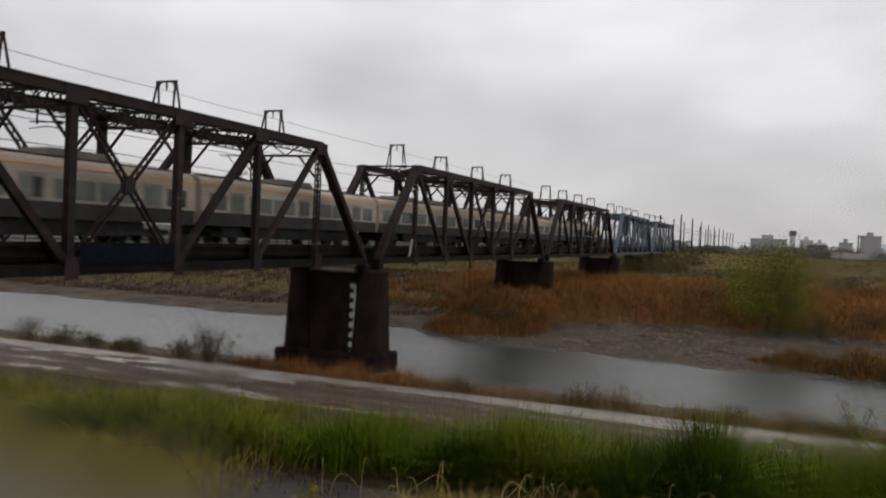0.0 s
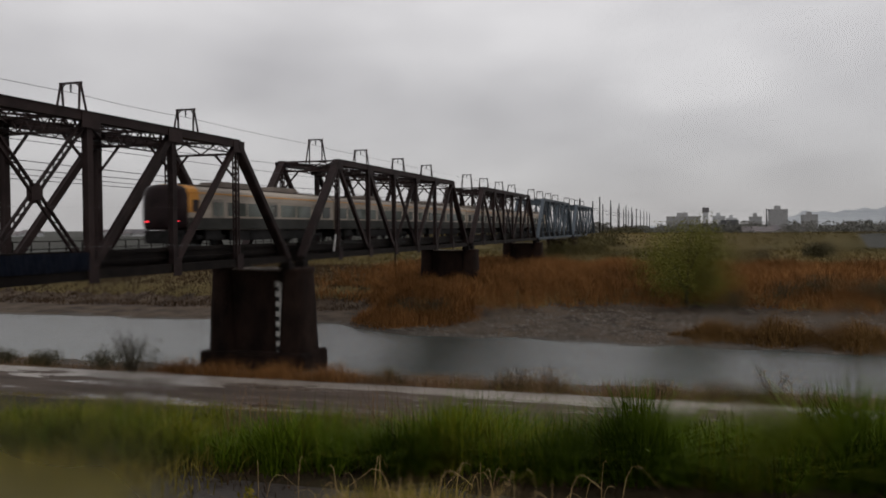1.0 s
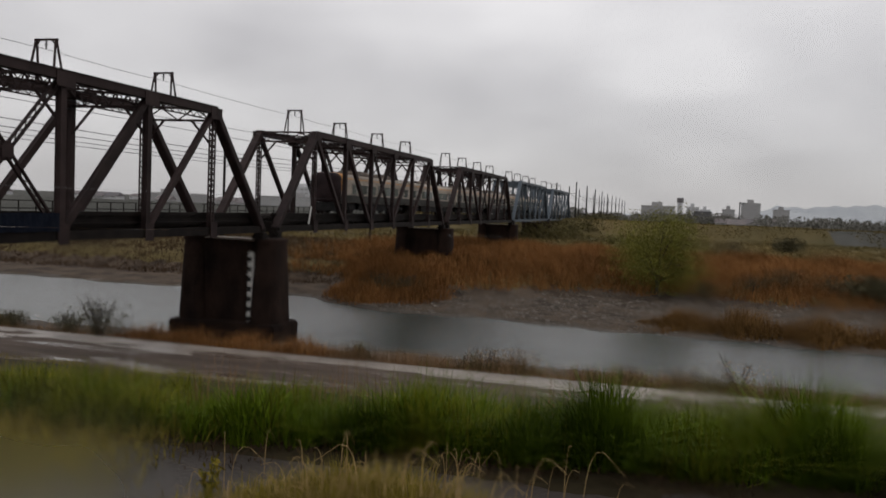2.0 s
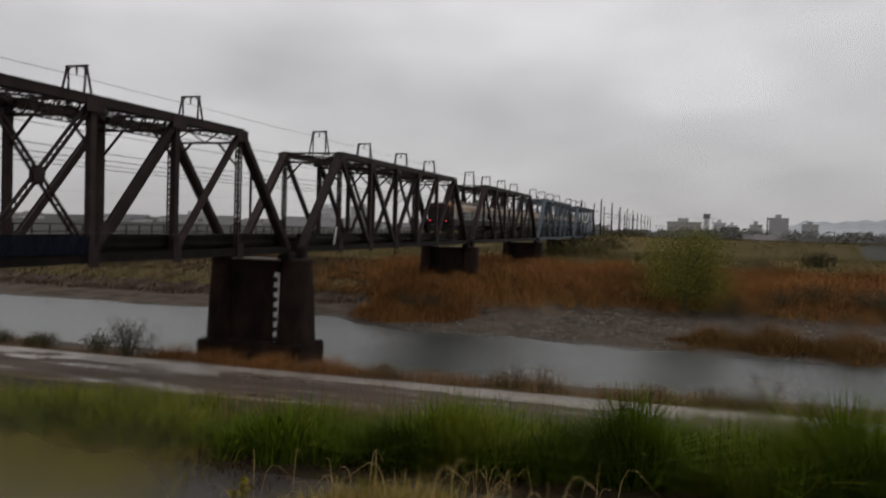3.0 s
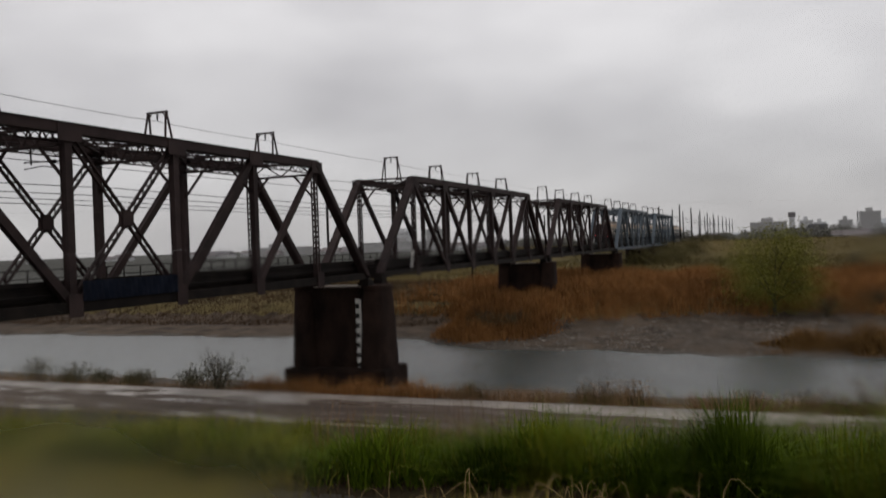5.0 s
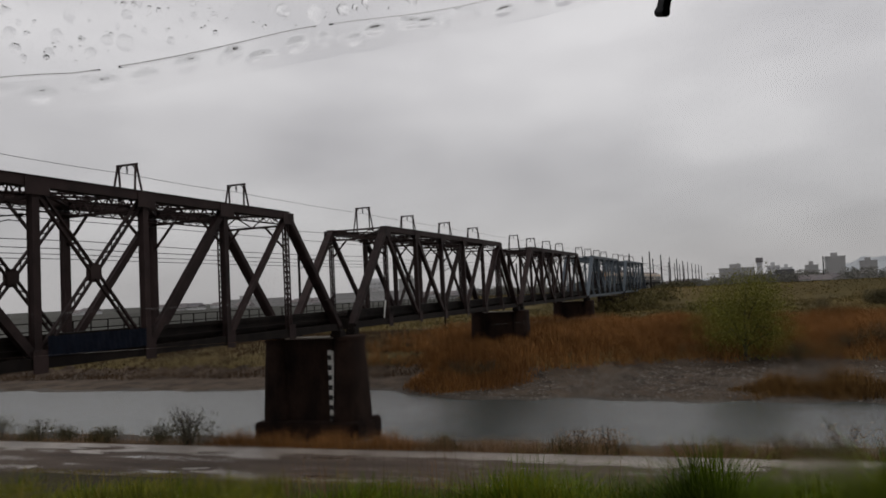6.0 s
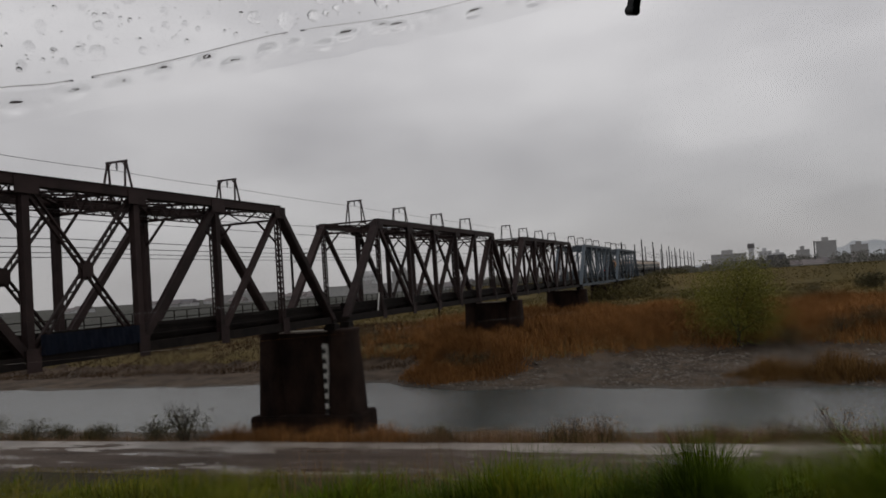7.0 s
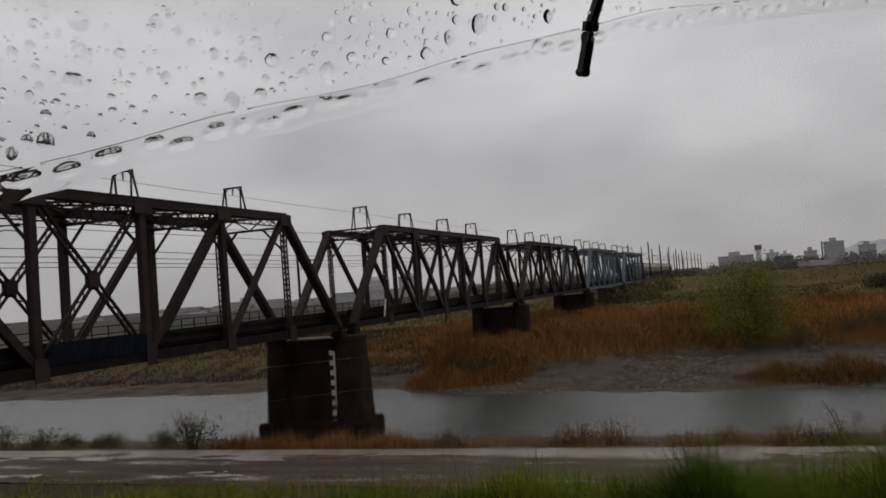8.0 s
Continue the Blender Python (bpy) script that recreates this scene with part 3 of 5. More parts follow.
def build_pier(k):
    y = ABUT + GAP / 2 + (k) * PITCH
    root = empty("bridge_pier", pose(MID, y, 0), label="dark wet twin-shaft masonry bridge pier on a footing", category="bridge pier", group="piers of the bridge")
    top, foot = -2.68, -8.42
    for s in (-1, 1):
        bm = B()
        n = 28
        rings = []
        for z, rx, ry in ((foot - 0.1, 1.02, 1.62), (-5.5, 0.90, 1.46), (top - 0.35, 0.80, 1.30), (top - 0.33, 0.86, 1.36), (top - 0.06, 0.86, 1.36), (top, 0.78, 1.28)):
            ring = []
            for i in range(n):
                a = 2 * math.pi * i / n
                e = 0.6
                cx, cy = math.copysign(abs(math.cos(a)) ** e, math.cos(a)), math.copysign(abs(math.sin(a)) ** e, math.sin(a))
                ring.append(bm.verts.new((s * (WIDE / 2 + 0.35) + rx * cx + random.uniform(-0.012, 0.012), ry * cy + random.uniform(-0.012, 0.012), z)))
            rings.append(ring)
        for p, q in zip(rings, rings[1:]):
            for i in range(n):
                bm.faces.new((p[i], p[(i + 1) % n], q[(i + 1) % n], q[i]))
        bm.faces.new(rings[-1])
        bm.faces.new(rings[0][::-1])
        part("shaft", bm, PIER, root)
    part("link_wall", box(B(), -WIDE / 2 - 0.05, WIDE / 2 + 0.05, -0.85, 0.85, foot - 0.1, top - 0.16, 0.05), PIER, root)
    part("wall_coping", box(B(), -WIDE / 2 + 0.44, WIDE / 2 - 0.44, -0.92, 0.92, top - 0.16, top - 0.06, 0.03), CONCRETE, root)
    part("footing", box(B(), -3.98, 3.98, -1.95, 1.95, foot - 2.5, foot, 0.12), PIER, root)
    if k == 0:
        board = empty("water_gauge", pose(MID + 1.72, y - 0.96, 0), label="black and white painted water gauge board on the pier", category="gauge board")
        part("backing", box(B(), -0.26, 0.16, 0.0, 0.06, foot + 0.02, top - 1.0), WHITE, board)
        z = foot + 0.05
        i = 0
        while z < top - 1.25:
            part("mark", box(B(), -0.25, 0.02, -0.016, -0.004, z, z + 0.33), BLACK if i % 2 == 0 else WHITE, board)
            z += 0.34
            i += 1


build_bridge()


def build_sheet(y0, y1):
    """A dark blue protective sheet hung along the deck's edge."""
    bm, n = B(), 24
    rows = []
    for k in range(4):
        z = RAIL + 0.05 - 0.27 * k
        rows.append([(bm.verts.new((NEAR + 0.30 + 0.02 * math.sin(i * 1.7 + k), y0 + (y1 - y0) * i / n, z + 0.012 * math.sin(i * 2.3)))) for i in range(n + 1)])
    for p, q in zip(rows, rows[1:]):
        for i in range(n):
            bm.faces.new((p[i], p[i + 1], q[i + 1], q[i]))
    bmesh.ops.solidify(bm, geom=bm.faces[:], thickness=0.015)
    tagged(finish("protective_sheet", bm, BLUE_TARP), "dark blue sheet hung along the bridge deck", "sheet")


build_sheet(ABUT - SPAN + 3.05 * PANEL, ABUT - SPAN + 3.95 * PANEL)
for k in range(-1, 6):
    build_pier(k)


# ---- the train ----
def car_section(bm, length, x_half=1.46):
    """Body shell: rounded roof, slightly tucked sides; swept along y."""
    pts = SECTION
    ends = [[bm.verts.new((x, y, z)) for x, z in pts] for y in (0.25, length - 0.25)]
    n = len(pts)
    for i in range(n):
        bm.faces.new((ends[0][i], ends[1][i], ends[1][(i + 1) % n], ends[0][(i + 1) % n]))
    bm.faces.new(ends[0])
    bm.faces.new(ends[1][::-1])
    bmesh.ops.recalc_face_normals(bm, faces=bm.faces)
    return bm


SECTION = [(-1.34, 1.02), (-1.46, 1.35), (-1.475, 2.3), (-1.45, 3.05), (-1.33, 3.36), (-1.05, 3.54), (-0.5, 3.63), (0.5, 3.63), (1.05, 3.54), (1.33, 3.36), (1.45, 3.05), (1.475, 2.3), (1.46, 1.35), (1.34, 1.02)]


def cab_shell(e, d):
    """The end of the body drawn in to a rounded nose."""
    bm, rings = B(), []
    for out, k in ((0.0, 1.0), (0.14, 0.985), (0.27, 0.93), (0.36, 0.84), (0.42, 0.70), (0.45, 0.45)):
        rings.append([bm.verts.new((x * k, e + d * out, 2.2 + (z - 2.2) * (0.5 + 0.5 * k))) for x, z in SECTION])
    n = len(SECTION)
    for p, q in zip(rings, rings[1:]):
        for i in range(n):
            bm.faces.new((p[i], p[(i + 1) % n], q[(i + 1) % n], q[i]))
    bm.faces.new(rings[0])
    bm.faces.new(rings[-1])
    bmesh.ops.recalc_face_normals(bm, faces=bm.faces)
    return bm


def hood(y0, y1):
    """A painted skin over roof and sides above the waist."""
    top = [(-1.473, 2.02)] + SECTION[2:12] + [(1.473, 2.02)]
    bm, ends = B(), []
    for y in (y0, y1):
        ends.append([bm.verts.new((x * k, y, 1.75 + (z - 1.75) * k)) for k in (1.008, 0.99) for x, z in (top if k > 1 else top[::-1])])
    n = len(ends[0])
    for i in range(n):
        bm.faces.new((ends[0][i], ends[1][i], ends[1][(i + 1) % n], ends[0][(i + 1) % n]))
    for p in ends:
        for i in range(n // 2 - 1):
            bm.faces.new((p[i], p[i + 1], p[n - 2 - i], p[n - 1 - i]))
    bmesh.ops.recalc_face_normals(bm, faces=bm.faces)
    return bm


def build_car(train, y0, cab, motor):
    """One 20 m car from y0; cab: -1 at its rear, 1 at its front."""
    L = 20.0
    car = part("coach", car_section(B(), L), SILVER, train)
    car.location = (0, y0, 0)
    for s in (-1, 1):
        part("waist_band", box(B(), s * 1.468 - 0.012, s * 1.468 + 0.012, 0.3, L - 0.3, 3.13, 3.19), ORANGE, car, "orange band under the roof")
        part("sill", box(B(), s * 1.445 - 0.05, s * 1.445 + 0.05, 0.3, L - 0.3, 1.04, 1.72), SILL, car)
        doors = (2.6, 9.35, 16.1)
        for y in doors:
            d = part("door", box(B(), s * 1.474 - 0.014, s * 1.474 + 0.014, y, y + 1.3, 1.1, 2.84), CAR_DOOR, car)
            for q in (0.12, 0.72):
                part("door_window", box(B(), s * 1.485 - 0.01, s * 1.485 + 0.01, y + q, y + q + 0.46, 1.85, 2.66), CAR_WIN, d)
            part("door_seam", box(B(), s * 1.487 - 0.008, s * 1.487 + 0.008, y + 0.64, y + 0.665, 1.1, 2.84), UNDER, d)
        for a, b in ((4.3, 6.5), (6.7, 8.9), (11.1, 13.3), (13.5, 15.7), (0.9, 2.3), (17.7, 19.1)):
            if (cab == -1 and a < 2) or (cab == 1 and a > 17):
                continue
            part("window", box(B(), s * 1.476 - 0.012, s * 1.476 + 0.012, a, b, 1.85, 2.68, 0.01), CAR_WIN, car)
    part("roof_walk", box(B(), -0.9, 0.9, 0.6, L - 0.6, 3.6, 3.66, 0.02), ROOF_GREY, car)
    for y in (6.5, 13.0) if not motor else (10.0,):
        bm = box(B(), -0.98, 0.98, y - 1.9, y + 1.9, 3.60, 3.98)
        for q in bm.verts:
            if q.co.z > 3.9:
                q.co.y = y + (q.co.y - y) * 0.84
                q.co.x *= 0.88
        bmesh.ops.bevel(bm, geom=bm.edges[:], offset=0.05, segments=2, affect="EDGES")
        part("air_conditioner", bm, ROOF_GREY, car)
    for y in (1.0, 6.0, 8.2, 11.2, 13.5):
        part("underfloor_box", box(B(), -1.3, 1.3, y + 1.2, y + 2.9, 0.42, 1.02, 0.05), UNDER, car)
    for s in (-1, 1):
        part("equipment_skirt", box(B(), s * 1.22 - 0.06, s * 1.22 + 0.06, 4.9, L - 4.9, 0.34, 1.03, 0.03), UNDER, car)
    for y in (3.1, 16.9):
        bm = box(B(), -1.1, 1.1, y - 1.5, y + 1.5, 0.45, 0.72, 0.04)
        box(bm, -0.5, 0.5, y - 0.4, y + 0.4, 0.6, 1.04)
        bogie = part("bogie", bm, UNDER, car)
        for q in (-1.05, 1.05):
            bm = B()
            for x in (-0.53, 0.53):
                rod(bm, (x - 0.06, y + q, 0.43), (x + 0.06, y + q, 0.43), 0.43, 20)
            rod(bm, (-0.6, y + q, 0.43), (0.6, y + q, 0.43), 0.08)
            part("wheelset", bm, UNDER, bogie)
    if cab:
        e = 0.25 if cab < 0 else L - 0.25
        d = -1 if cab < 0 else 1
        part("cab_front", cab_shell(e, d), FACE, car, "black glazed cab front", smooth=True)
        part("cab_hood", hood(*((0.245, 1.34) if cab < 0 else (L - 1.34, L - 0.245))), ORANGE, car, "orange painted cab roof and corners")
        part("cab_skirt", box(B(), -1.3, 1.3, min(e, e + d * 0.3), max(e, e + d * 0.3), 0.25, 1.0, 0.05), UNDER, car)
        for s in (-1, 1):
            a, b = (0.62, 1.28) if cab < 0 else (L - 1.28, L - 0.62)
            part("cab_door_window", box(B(), s * 1.486 - 0.014, s * 1.486 + 0.014, a, b, 2.05, 2.75, 0.01), FACE, car)
            if cab < 0:
                part("tail_lamp", rod(B(), (s * 1.0, e + d * 0.45, 1.5), (s * 1.0, e + d * 0.30, 1.5), 0.06, 14), TAIL, car, "lit red tail lamp")
    if motor:
        bm = B()
        y = 4.5
        for s in (-0.5, 0.5):
            beam(bm, (s, y, 3.75), (s, y + 1.15, 4.35), 0.05, 0.05)
            beam(bm, (s * 0.8, y + 1.15, 4.35), (s * 0.8, y + 0.2, 5.0), 0.04, 0.04)
        beam(bm, (-0.7, y, 3.74), (0.7, y, 3.74), 0.1, 0.12, (0, 1, 0))
        for q in (0.12, 0.3):
            beam(bm, (-0.9, y + q, 5.03), (0.9, y + q, 5.03), 0.05, 0.05, (0, 1, 0))
        for s in (-0.6, 0.6):
            box(bm, s - 0.1, s + 0.1, y - 0.5, y + 0.5, 3.62, 3.75)
        part("pantograph", bm, STEEL_DARK, car)


train = empty("passenger_train", pose(MID, 13.4, RAIL), label="silver commuter train with orange band and red tail lamps", category="train")
for c in range(6):
    build_car(train, c * 20.0, -1 if c == 0 else (1 if c == 5 else 0), c in (1, 4))


# ---- vegetation ----
def scatter(rng, n, x0, x1, y0, y1, keep=None):
    x, y = rng.uniform(x0, x1, n), rng.uniform(y0, y1, n)
    if keep is not None:
        k = keep(x, y, rng.random(n))
        x, y = x[k], y[k]
    return x, y


def patch(name, material, x, y, high, wide, lean, rng, label, category, drop=0.02):
    v, f = blades(rng, x, y, height(x, y) - drop, high, wide, lean)
    return tagged(cloud(name, v, f, material), label, category, kind="stuff")


def build_plants():
    rng = np.random.default_rng(7)
    # verge on the levee shoulder
    many = 210000
    # gathered into tufts that fan outwards
    tx = rng.uniform(-13, 4.2, 3000)
    ty = verge(tx) + 0.10 + 1.95 * rng.random(3000) ** 1.25
    own = rng.integers(0, 3000, many)
    x, y = tx[own] + rng.normal(0, 0.042, many), ty[own] + rng.normal(0, 0.042, many)
    hump = np.zeros(many)
    mounds = [(-0.3, 0.17, 0.85), (0.85, 0.30, 0.95), (-1.4, 0.25, 0.6), (0.3, 0.15, 0.4), (1.9, 0.3, 0.7), (-2.3, 0.2, 0.5)]
    for c, w, a in mounds + [(rng.uniform(-13, -2.6), rng.uniform(0.12, 0.4), rng.uniform(0.2, 0.6)) for k in range(24)]:
        hump = np.maximum(hump, a * np.exp(-((x - c) / w) ** 2))
    high = (np.interp(x, [-9, -5, -2.5, -1, 1], [0.07, 0.12, 0.24, 0.40, 0.45]) + 0.30 * hump) * rng.uniform(0.6, 1.1, 3000)[own] * rng.uniform(0.5, 1.1, many)
    deep = rng.random(3000)[own] < np.interp(x, [-4.5, -3, -2.1, -1.2, -0.4, 0.6], [0.1, 0.25, 0.75, 0.6, 0.9, 0.75])
    for name, stuff, k, label in (("grass", LUSH, deep, "lush deep green grass on the levee shoulder"), ("light_grass", BLADE, ~deep, "yellow-green wet grass on the levee shoulder")):
        patch(name, stuff, x[k], y[k], high[k], 0.0075, 0.85, rng, label, "grass")
    # feathery brown seed stems standing out of the grass
    stem = rng.choice([-2.75, -2.05, -1.85, -0.6, 1.6], 260)
    x, y = stem + rng.normal(0, 0.13, 260), verge(stem) + rng.uniform(0.5, 1.2, 260)
    patch("seed_stems", PALE_WEED, x, y, rng.uniform(0.35, 0.62, 260), 0.006, 0.25, rng, "brown seed stems standing in the verge", "weeds")
    x, y = scatter(rng, 40000, -9, -1.9, 2.6, 5.2, lambda x, y, r: r < np.clip((-2.35 - x) / 0.9, 0, 1) * np.clip((y - 2.7 - 0.2 * np.sin(3 * x)) * 1.3, 0, 1))
    patch("verge_grass", BLADE_Y, x, y, rng.uniform(0.05, 0.20, len(x)), 0.0065, 0.7, rng, "yellow-green weedy grass at the road's edge", "grass")
    x, y = scatter(rng, 6500, -13, 4.2, 4.2, 6.6, lambda x, y, r: y > verge(x) + 0.1)
    patch("yellow_grass", BLADE_Y, x, y, rng.uniform(0.10, 0.38, len(x)), 0.006, 0.5, rng, "yellowing grass mixed into the verge", "grass")
    x, y = scatter(rng, 24000, -7, 4.2, 3.4, 5.3, lambda x, y, r: r < np.clip((y - verge(x) + 0.35 + 0.12 * np.sin(5 * x)) * 1.8, 0, 1))
    patch("litter", UNDER_GRASS, x, y, rng.uniform(0.015, 0.09, len(x)), 0.006, 1.3, rng, "dead brown grass litter at the road's edge", "litter", 0.0)
    # far side of the reach: rust-coloured reeds, with a wavy front edge
    def reeds(x, y, r):
        s = y - shore(x)
        f = front(x) + 1.5
        return (s > f) & (r < np.clip((s - f) / 3 + 0.4, 0, 1)) & (s < 64) & (x + 8 * r * (1 + np.sin(y)) > -36)
    x, y = scatter(rng, 300000, -60, 45, 70, 140, reeds)
    clump = 0.72 + 0.18 * np.sin(x * 0.55 + 1.3 * np.sin(y * 0.21)) + 0.14 * np.sin(x * 1.7 + y * 0.9)
    patch("reeds", REED, x, y, clump * rng.uniform(0.35, 2.5, len(x)) * np.clip((y - shore(x) - front(x)) / 5 + 0.2, 0.15, 1), 0.055, 0.6, rng, "dry rust-brown reed bed on the far bank", "reeds")
    x, y = scatter(rng, 60000, -120, -33, 80, 130, lambda x, y, r: (y - shore(x) > 8))
    patch("bank_grass", UNDER_GRASS, x, y, rng.uniform(0.25, 0.6, len(x)), 0.06, 0.9, rng, "flattened brown grass on the far bank", "grass")
    x, y = scatter(rng, 24000, -2, 26, 66, 82, lambda x, y, r: (y - shore(x) > 0.6 + 1.2 * np.sin(x * 0.5) ** 2) & (y - shore(x) < 8 + np.sin(x)) & (r < np.clip((x + (y - shore(x)) * 0.6 + 1.5 + 1.5 * np.sin(y * 2)) / 4, 0, 1)))
    patch("water_edge_reeds", REED_B, x, y, rng.uniform(0.3, 2.6, len(x)) * np.clip((y - shore(x)) / 3, 0.25, 1) * np.clip((x + 2 + np.sin(y * 1.3)) / 5, 0.12, 1) * (0.8 + 0.2 * np.sin(x * 1.1)), 0.05, 0.7, rng, "brown reeds at the water's edge of the gravel bar", "reeds")
    x, y = scatter(rng, 40000, -35, -19, 69, 90, lambda x, y, r: (((x + 27) / 7.0) ** 2 + ((y - 79.6) / 8.0) ** 2 < 0.4 + 0.6 * r) & (y - shore(x) > 0.3))
    patch("reed_tongue", REED, x, y, rng.uniform(0.4, 2.3, len(x)) * np.clip(1.25 - ((x + 27) / 7.0) ** 2 - np.minimum((y - 79.6) / 8.0, 0) ** 2, 0.2, 1) * (0.8 + 0.2 * np.sin(x * 1.3)), 0.05, 0.6, rng, "dark brown reeds standing out to the water", "reeds")
    # meadow beyond, to the far levee
    x, y = scatter(rng, 110000, -80, 190, 125, 245)
    patch("meadow_grass", mat("meadow_tufts", (0.070, 0.062, 0.021), (0.190, 0.136, 0.052), 0.9, 0.030, 0, island=0.08, fine=0.2), x, y, rng.uniform(0.12, 0.42, len(x)), 0.30, 1.3, rng, "rough green and brown meadow growth before the far levee", "grass")
    # near bank fringe
    x, y = scatter(rng, 11000, -75, 14, 44.2, 49.5, lambda x, y, r: r < 0.35 + 0.65 * (np.sin(x * 0.55) * np.sin(x * 0.21 + 1) > 0.1))
    patch("fringe_grass", PALE_WEED, x, y, rng.uniform(0.15, 0.4, len(x)) * rng.choice([1, 1, 1, 2.2], len(x)), 0.022, 0.5, rng, "brown weeds along the near water's edge", "weeds")
    x, y = scatter(rng, 8000, -22, 12, 44.3, 46.2, lambda x, y, r: r < 0.25 + 0.75 * (np.sin(x * 0.9 + 1) * np.sin(x * 0.37) > -0.1))
    patch("orange_weeds", PALE_WEED, x, y, rng.uniform(0.2, 1.25, len(x)), 0.016, 0.45, rng, "feathery orange-brown weeds beside the river path", "weeds")
    x, y = scatter(rng, 5200, -34.5, -19, 44.2, 47.6)
    patch("footing_grass", REED, x, y, rng.uniform(0.15, 1.6, len(x)) * (0.7 + 0.3 * np.sin(x * 1.7)) * np.clip((x + 35) / 3, 0.2, 1), 0.024, 0.7, rng, "rusty dry grass round the pier footing", "grass")
    spots = np.array([(-10.2, 45.6), (-8.6, 45.5), (-7.4, 45.8), (-1.5, 45.5), (1.4, 45.2), (2.6, 45.4), (4.0, 45.3), (-17.5, 45.9), (-50, 46), (-44, 46.2)])
    own = rng.integers(0, len(spots), 3200)
    x, y = spots[own, 0] + rng.normal(0, 0.8, 3200), spots[own, 1] + rng.normal(0, 0.3, 3200)
    patch("dock_weeds", DOCK, x, y, rng.uniform(0.3, 1.35, 3200) * np.exp(-((x - spots[own, 0]) / 1.1) ** 2), 0.03, 0.35, rng, "upright brown-green weeds on the near bank", "weeds")
    x, y = scatter(rng, 26000, -40, 12, 32.0, 36.6)
    patch("path_grass", BLADE_Y, x, y, rng.uniform(0.08, 0.32, len(x)), 0.03, 0.5, rng, "olive grass along the river path", "grass")


def build_bush(x, y, size, material, twigs, label, seed):
    rng = np.random.default_rng(seed)
    root = empty("shrub", pose(x, y, float(height(np.array(x), np.array(y)))), label=label, category="shrub", group="shrubs along the river")
    bm = B()
    for i in range(twigs):
        a, r = rng.uniform(0, 2 * np.pi), rng.uniform(0.2, 1.0)
        b = (math.cos(a) * r * size * 0.7, math.sin(a) * r * size * 0.4, size * rng.uniform(0.6, 1.1))
        rod(bm, (b[0] * 0.15, b[1] * 0.15, 0), (b[0] * 0.55, b[1] * 0.55, b[2] * 0.55), 0.025, 5, 0.014)
        rod(bm, (b[0] * 0.55, b[1] * 0.55, b[2] * 0.55), b, 0.014, 4, 0.005)
        for q in range(3):
            c = Vector(b) * rng.uniform(0.5, 0.9)
            rod(bm, c, c + Vector((rng.normal(0, 0.22), rng.normal(0, 0.22), rng.uniform(0.1, 0.4))) * size * 0.5, 0.010, 4, 0.004)
    part("stems", bm, BARK, root)
    n = 1500 if material is BUSH else 600
    p = np.clip(rng.normal(0, 1, (n, 3)), -1.9, 1.9) * np.array([size * 0.42, size * 0.3, size * 0.22]) + np.array([0, 0, size * 0.38])
    p[:, 2] = np.abs(p[:, 2])
    v, f = leaf_quads(rng, p, 0.065 if size < 2.5 else 0.08 * size / 2.5 * (2.2 if size > 3.1 else 1))
    ob = cloud("leaves", v, f, material, root)


def leaf_quads(rng, p, size):
    n = len(p)
    a, b = rng.normal(0, 1, (n, 3)), rng.normal(0, 1, (n, 3))
    a /= np.linalg.norm(a, axis=1, keepdims=True)
    b -= a * (a * b).sum(1, keepdims=True)
    b /= np.linalg.norm(b, axis=1, keepdims=True)
    s = (size * rng.uniform(0.6, 1.4, n))[:, None]
    v = np.stack([p - a * s, p + b * s * 0.35, p + a * s, p - b * s * 0.35], 1).reshape(-1, 3)
    return v, np.arange(n * 4).reshape(-1, 4)


def build_tree(x, y, tall, spread, label, seed, leaves=36000, name="willow_tree"):
    rng = np.random.default_rng(seed)
    root = empty(name, pose(x, y, float(height(np.array(x), np.array(y))) - 0.1), label=label, category="tree", group="trees in the river meadow")
    bm, tips = B(), []
    rod(bm, (0, 0, 0), (0.1, 0.05, tall * 0.3), 0.22, 8, 0.16)
    for i in range(16):
        a = 2 * math.pi * i / 16 + rng.uniform(-0.2, 0.2)
        s = Vector((0, 0, tall * rng.uniform(0.08, 0.3)))
        e = Vector((math.cos(a) * spread * rng.uniform(0.25, 0.5), math.sin(a) * spread * rng.uniform(0.25, 0.5), tall * rng.uniform(0.22, 0.90)))
        m = (s + e) / 2 + Vector((0, 0, tall * 0.06))
        rod(bm, s, m, 0.09, 6, 0.06)
        rod(bm, m, e, 0.06, 5, 0.02)
        tips += [m, e]
        for q in range(4):
            t = m.lerp(e, rng.uniform(0.2, 1)) + Vector(rng.normal(0, 1, 3)) * spread * 0.10
            rod(bm, m.lerp(e, 0.4), t, 0.025, 4, 0.008)
            tips.append(t)
    part("trunk", bm, BARK, root)
    tips = np.array([tuple(t) for t in tips])
    pick = tips[rng.integers(0, len(tips), leaves)]
    p = pick + np.clip(rng.normal(0, 1, (leaves, 3)), -1.7, 1.7) * np.array([spread * 0.11, spread * 0.11, tall * 0.10])
    p[:, 2] = np.maximum(p[:, 2], 0.3)
    v, f = leaf_quads(rng, p, 0.095)
    cloud("crown", v, f, LEAF, root)


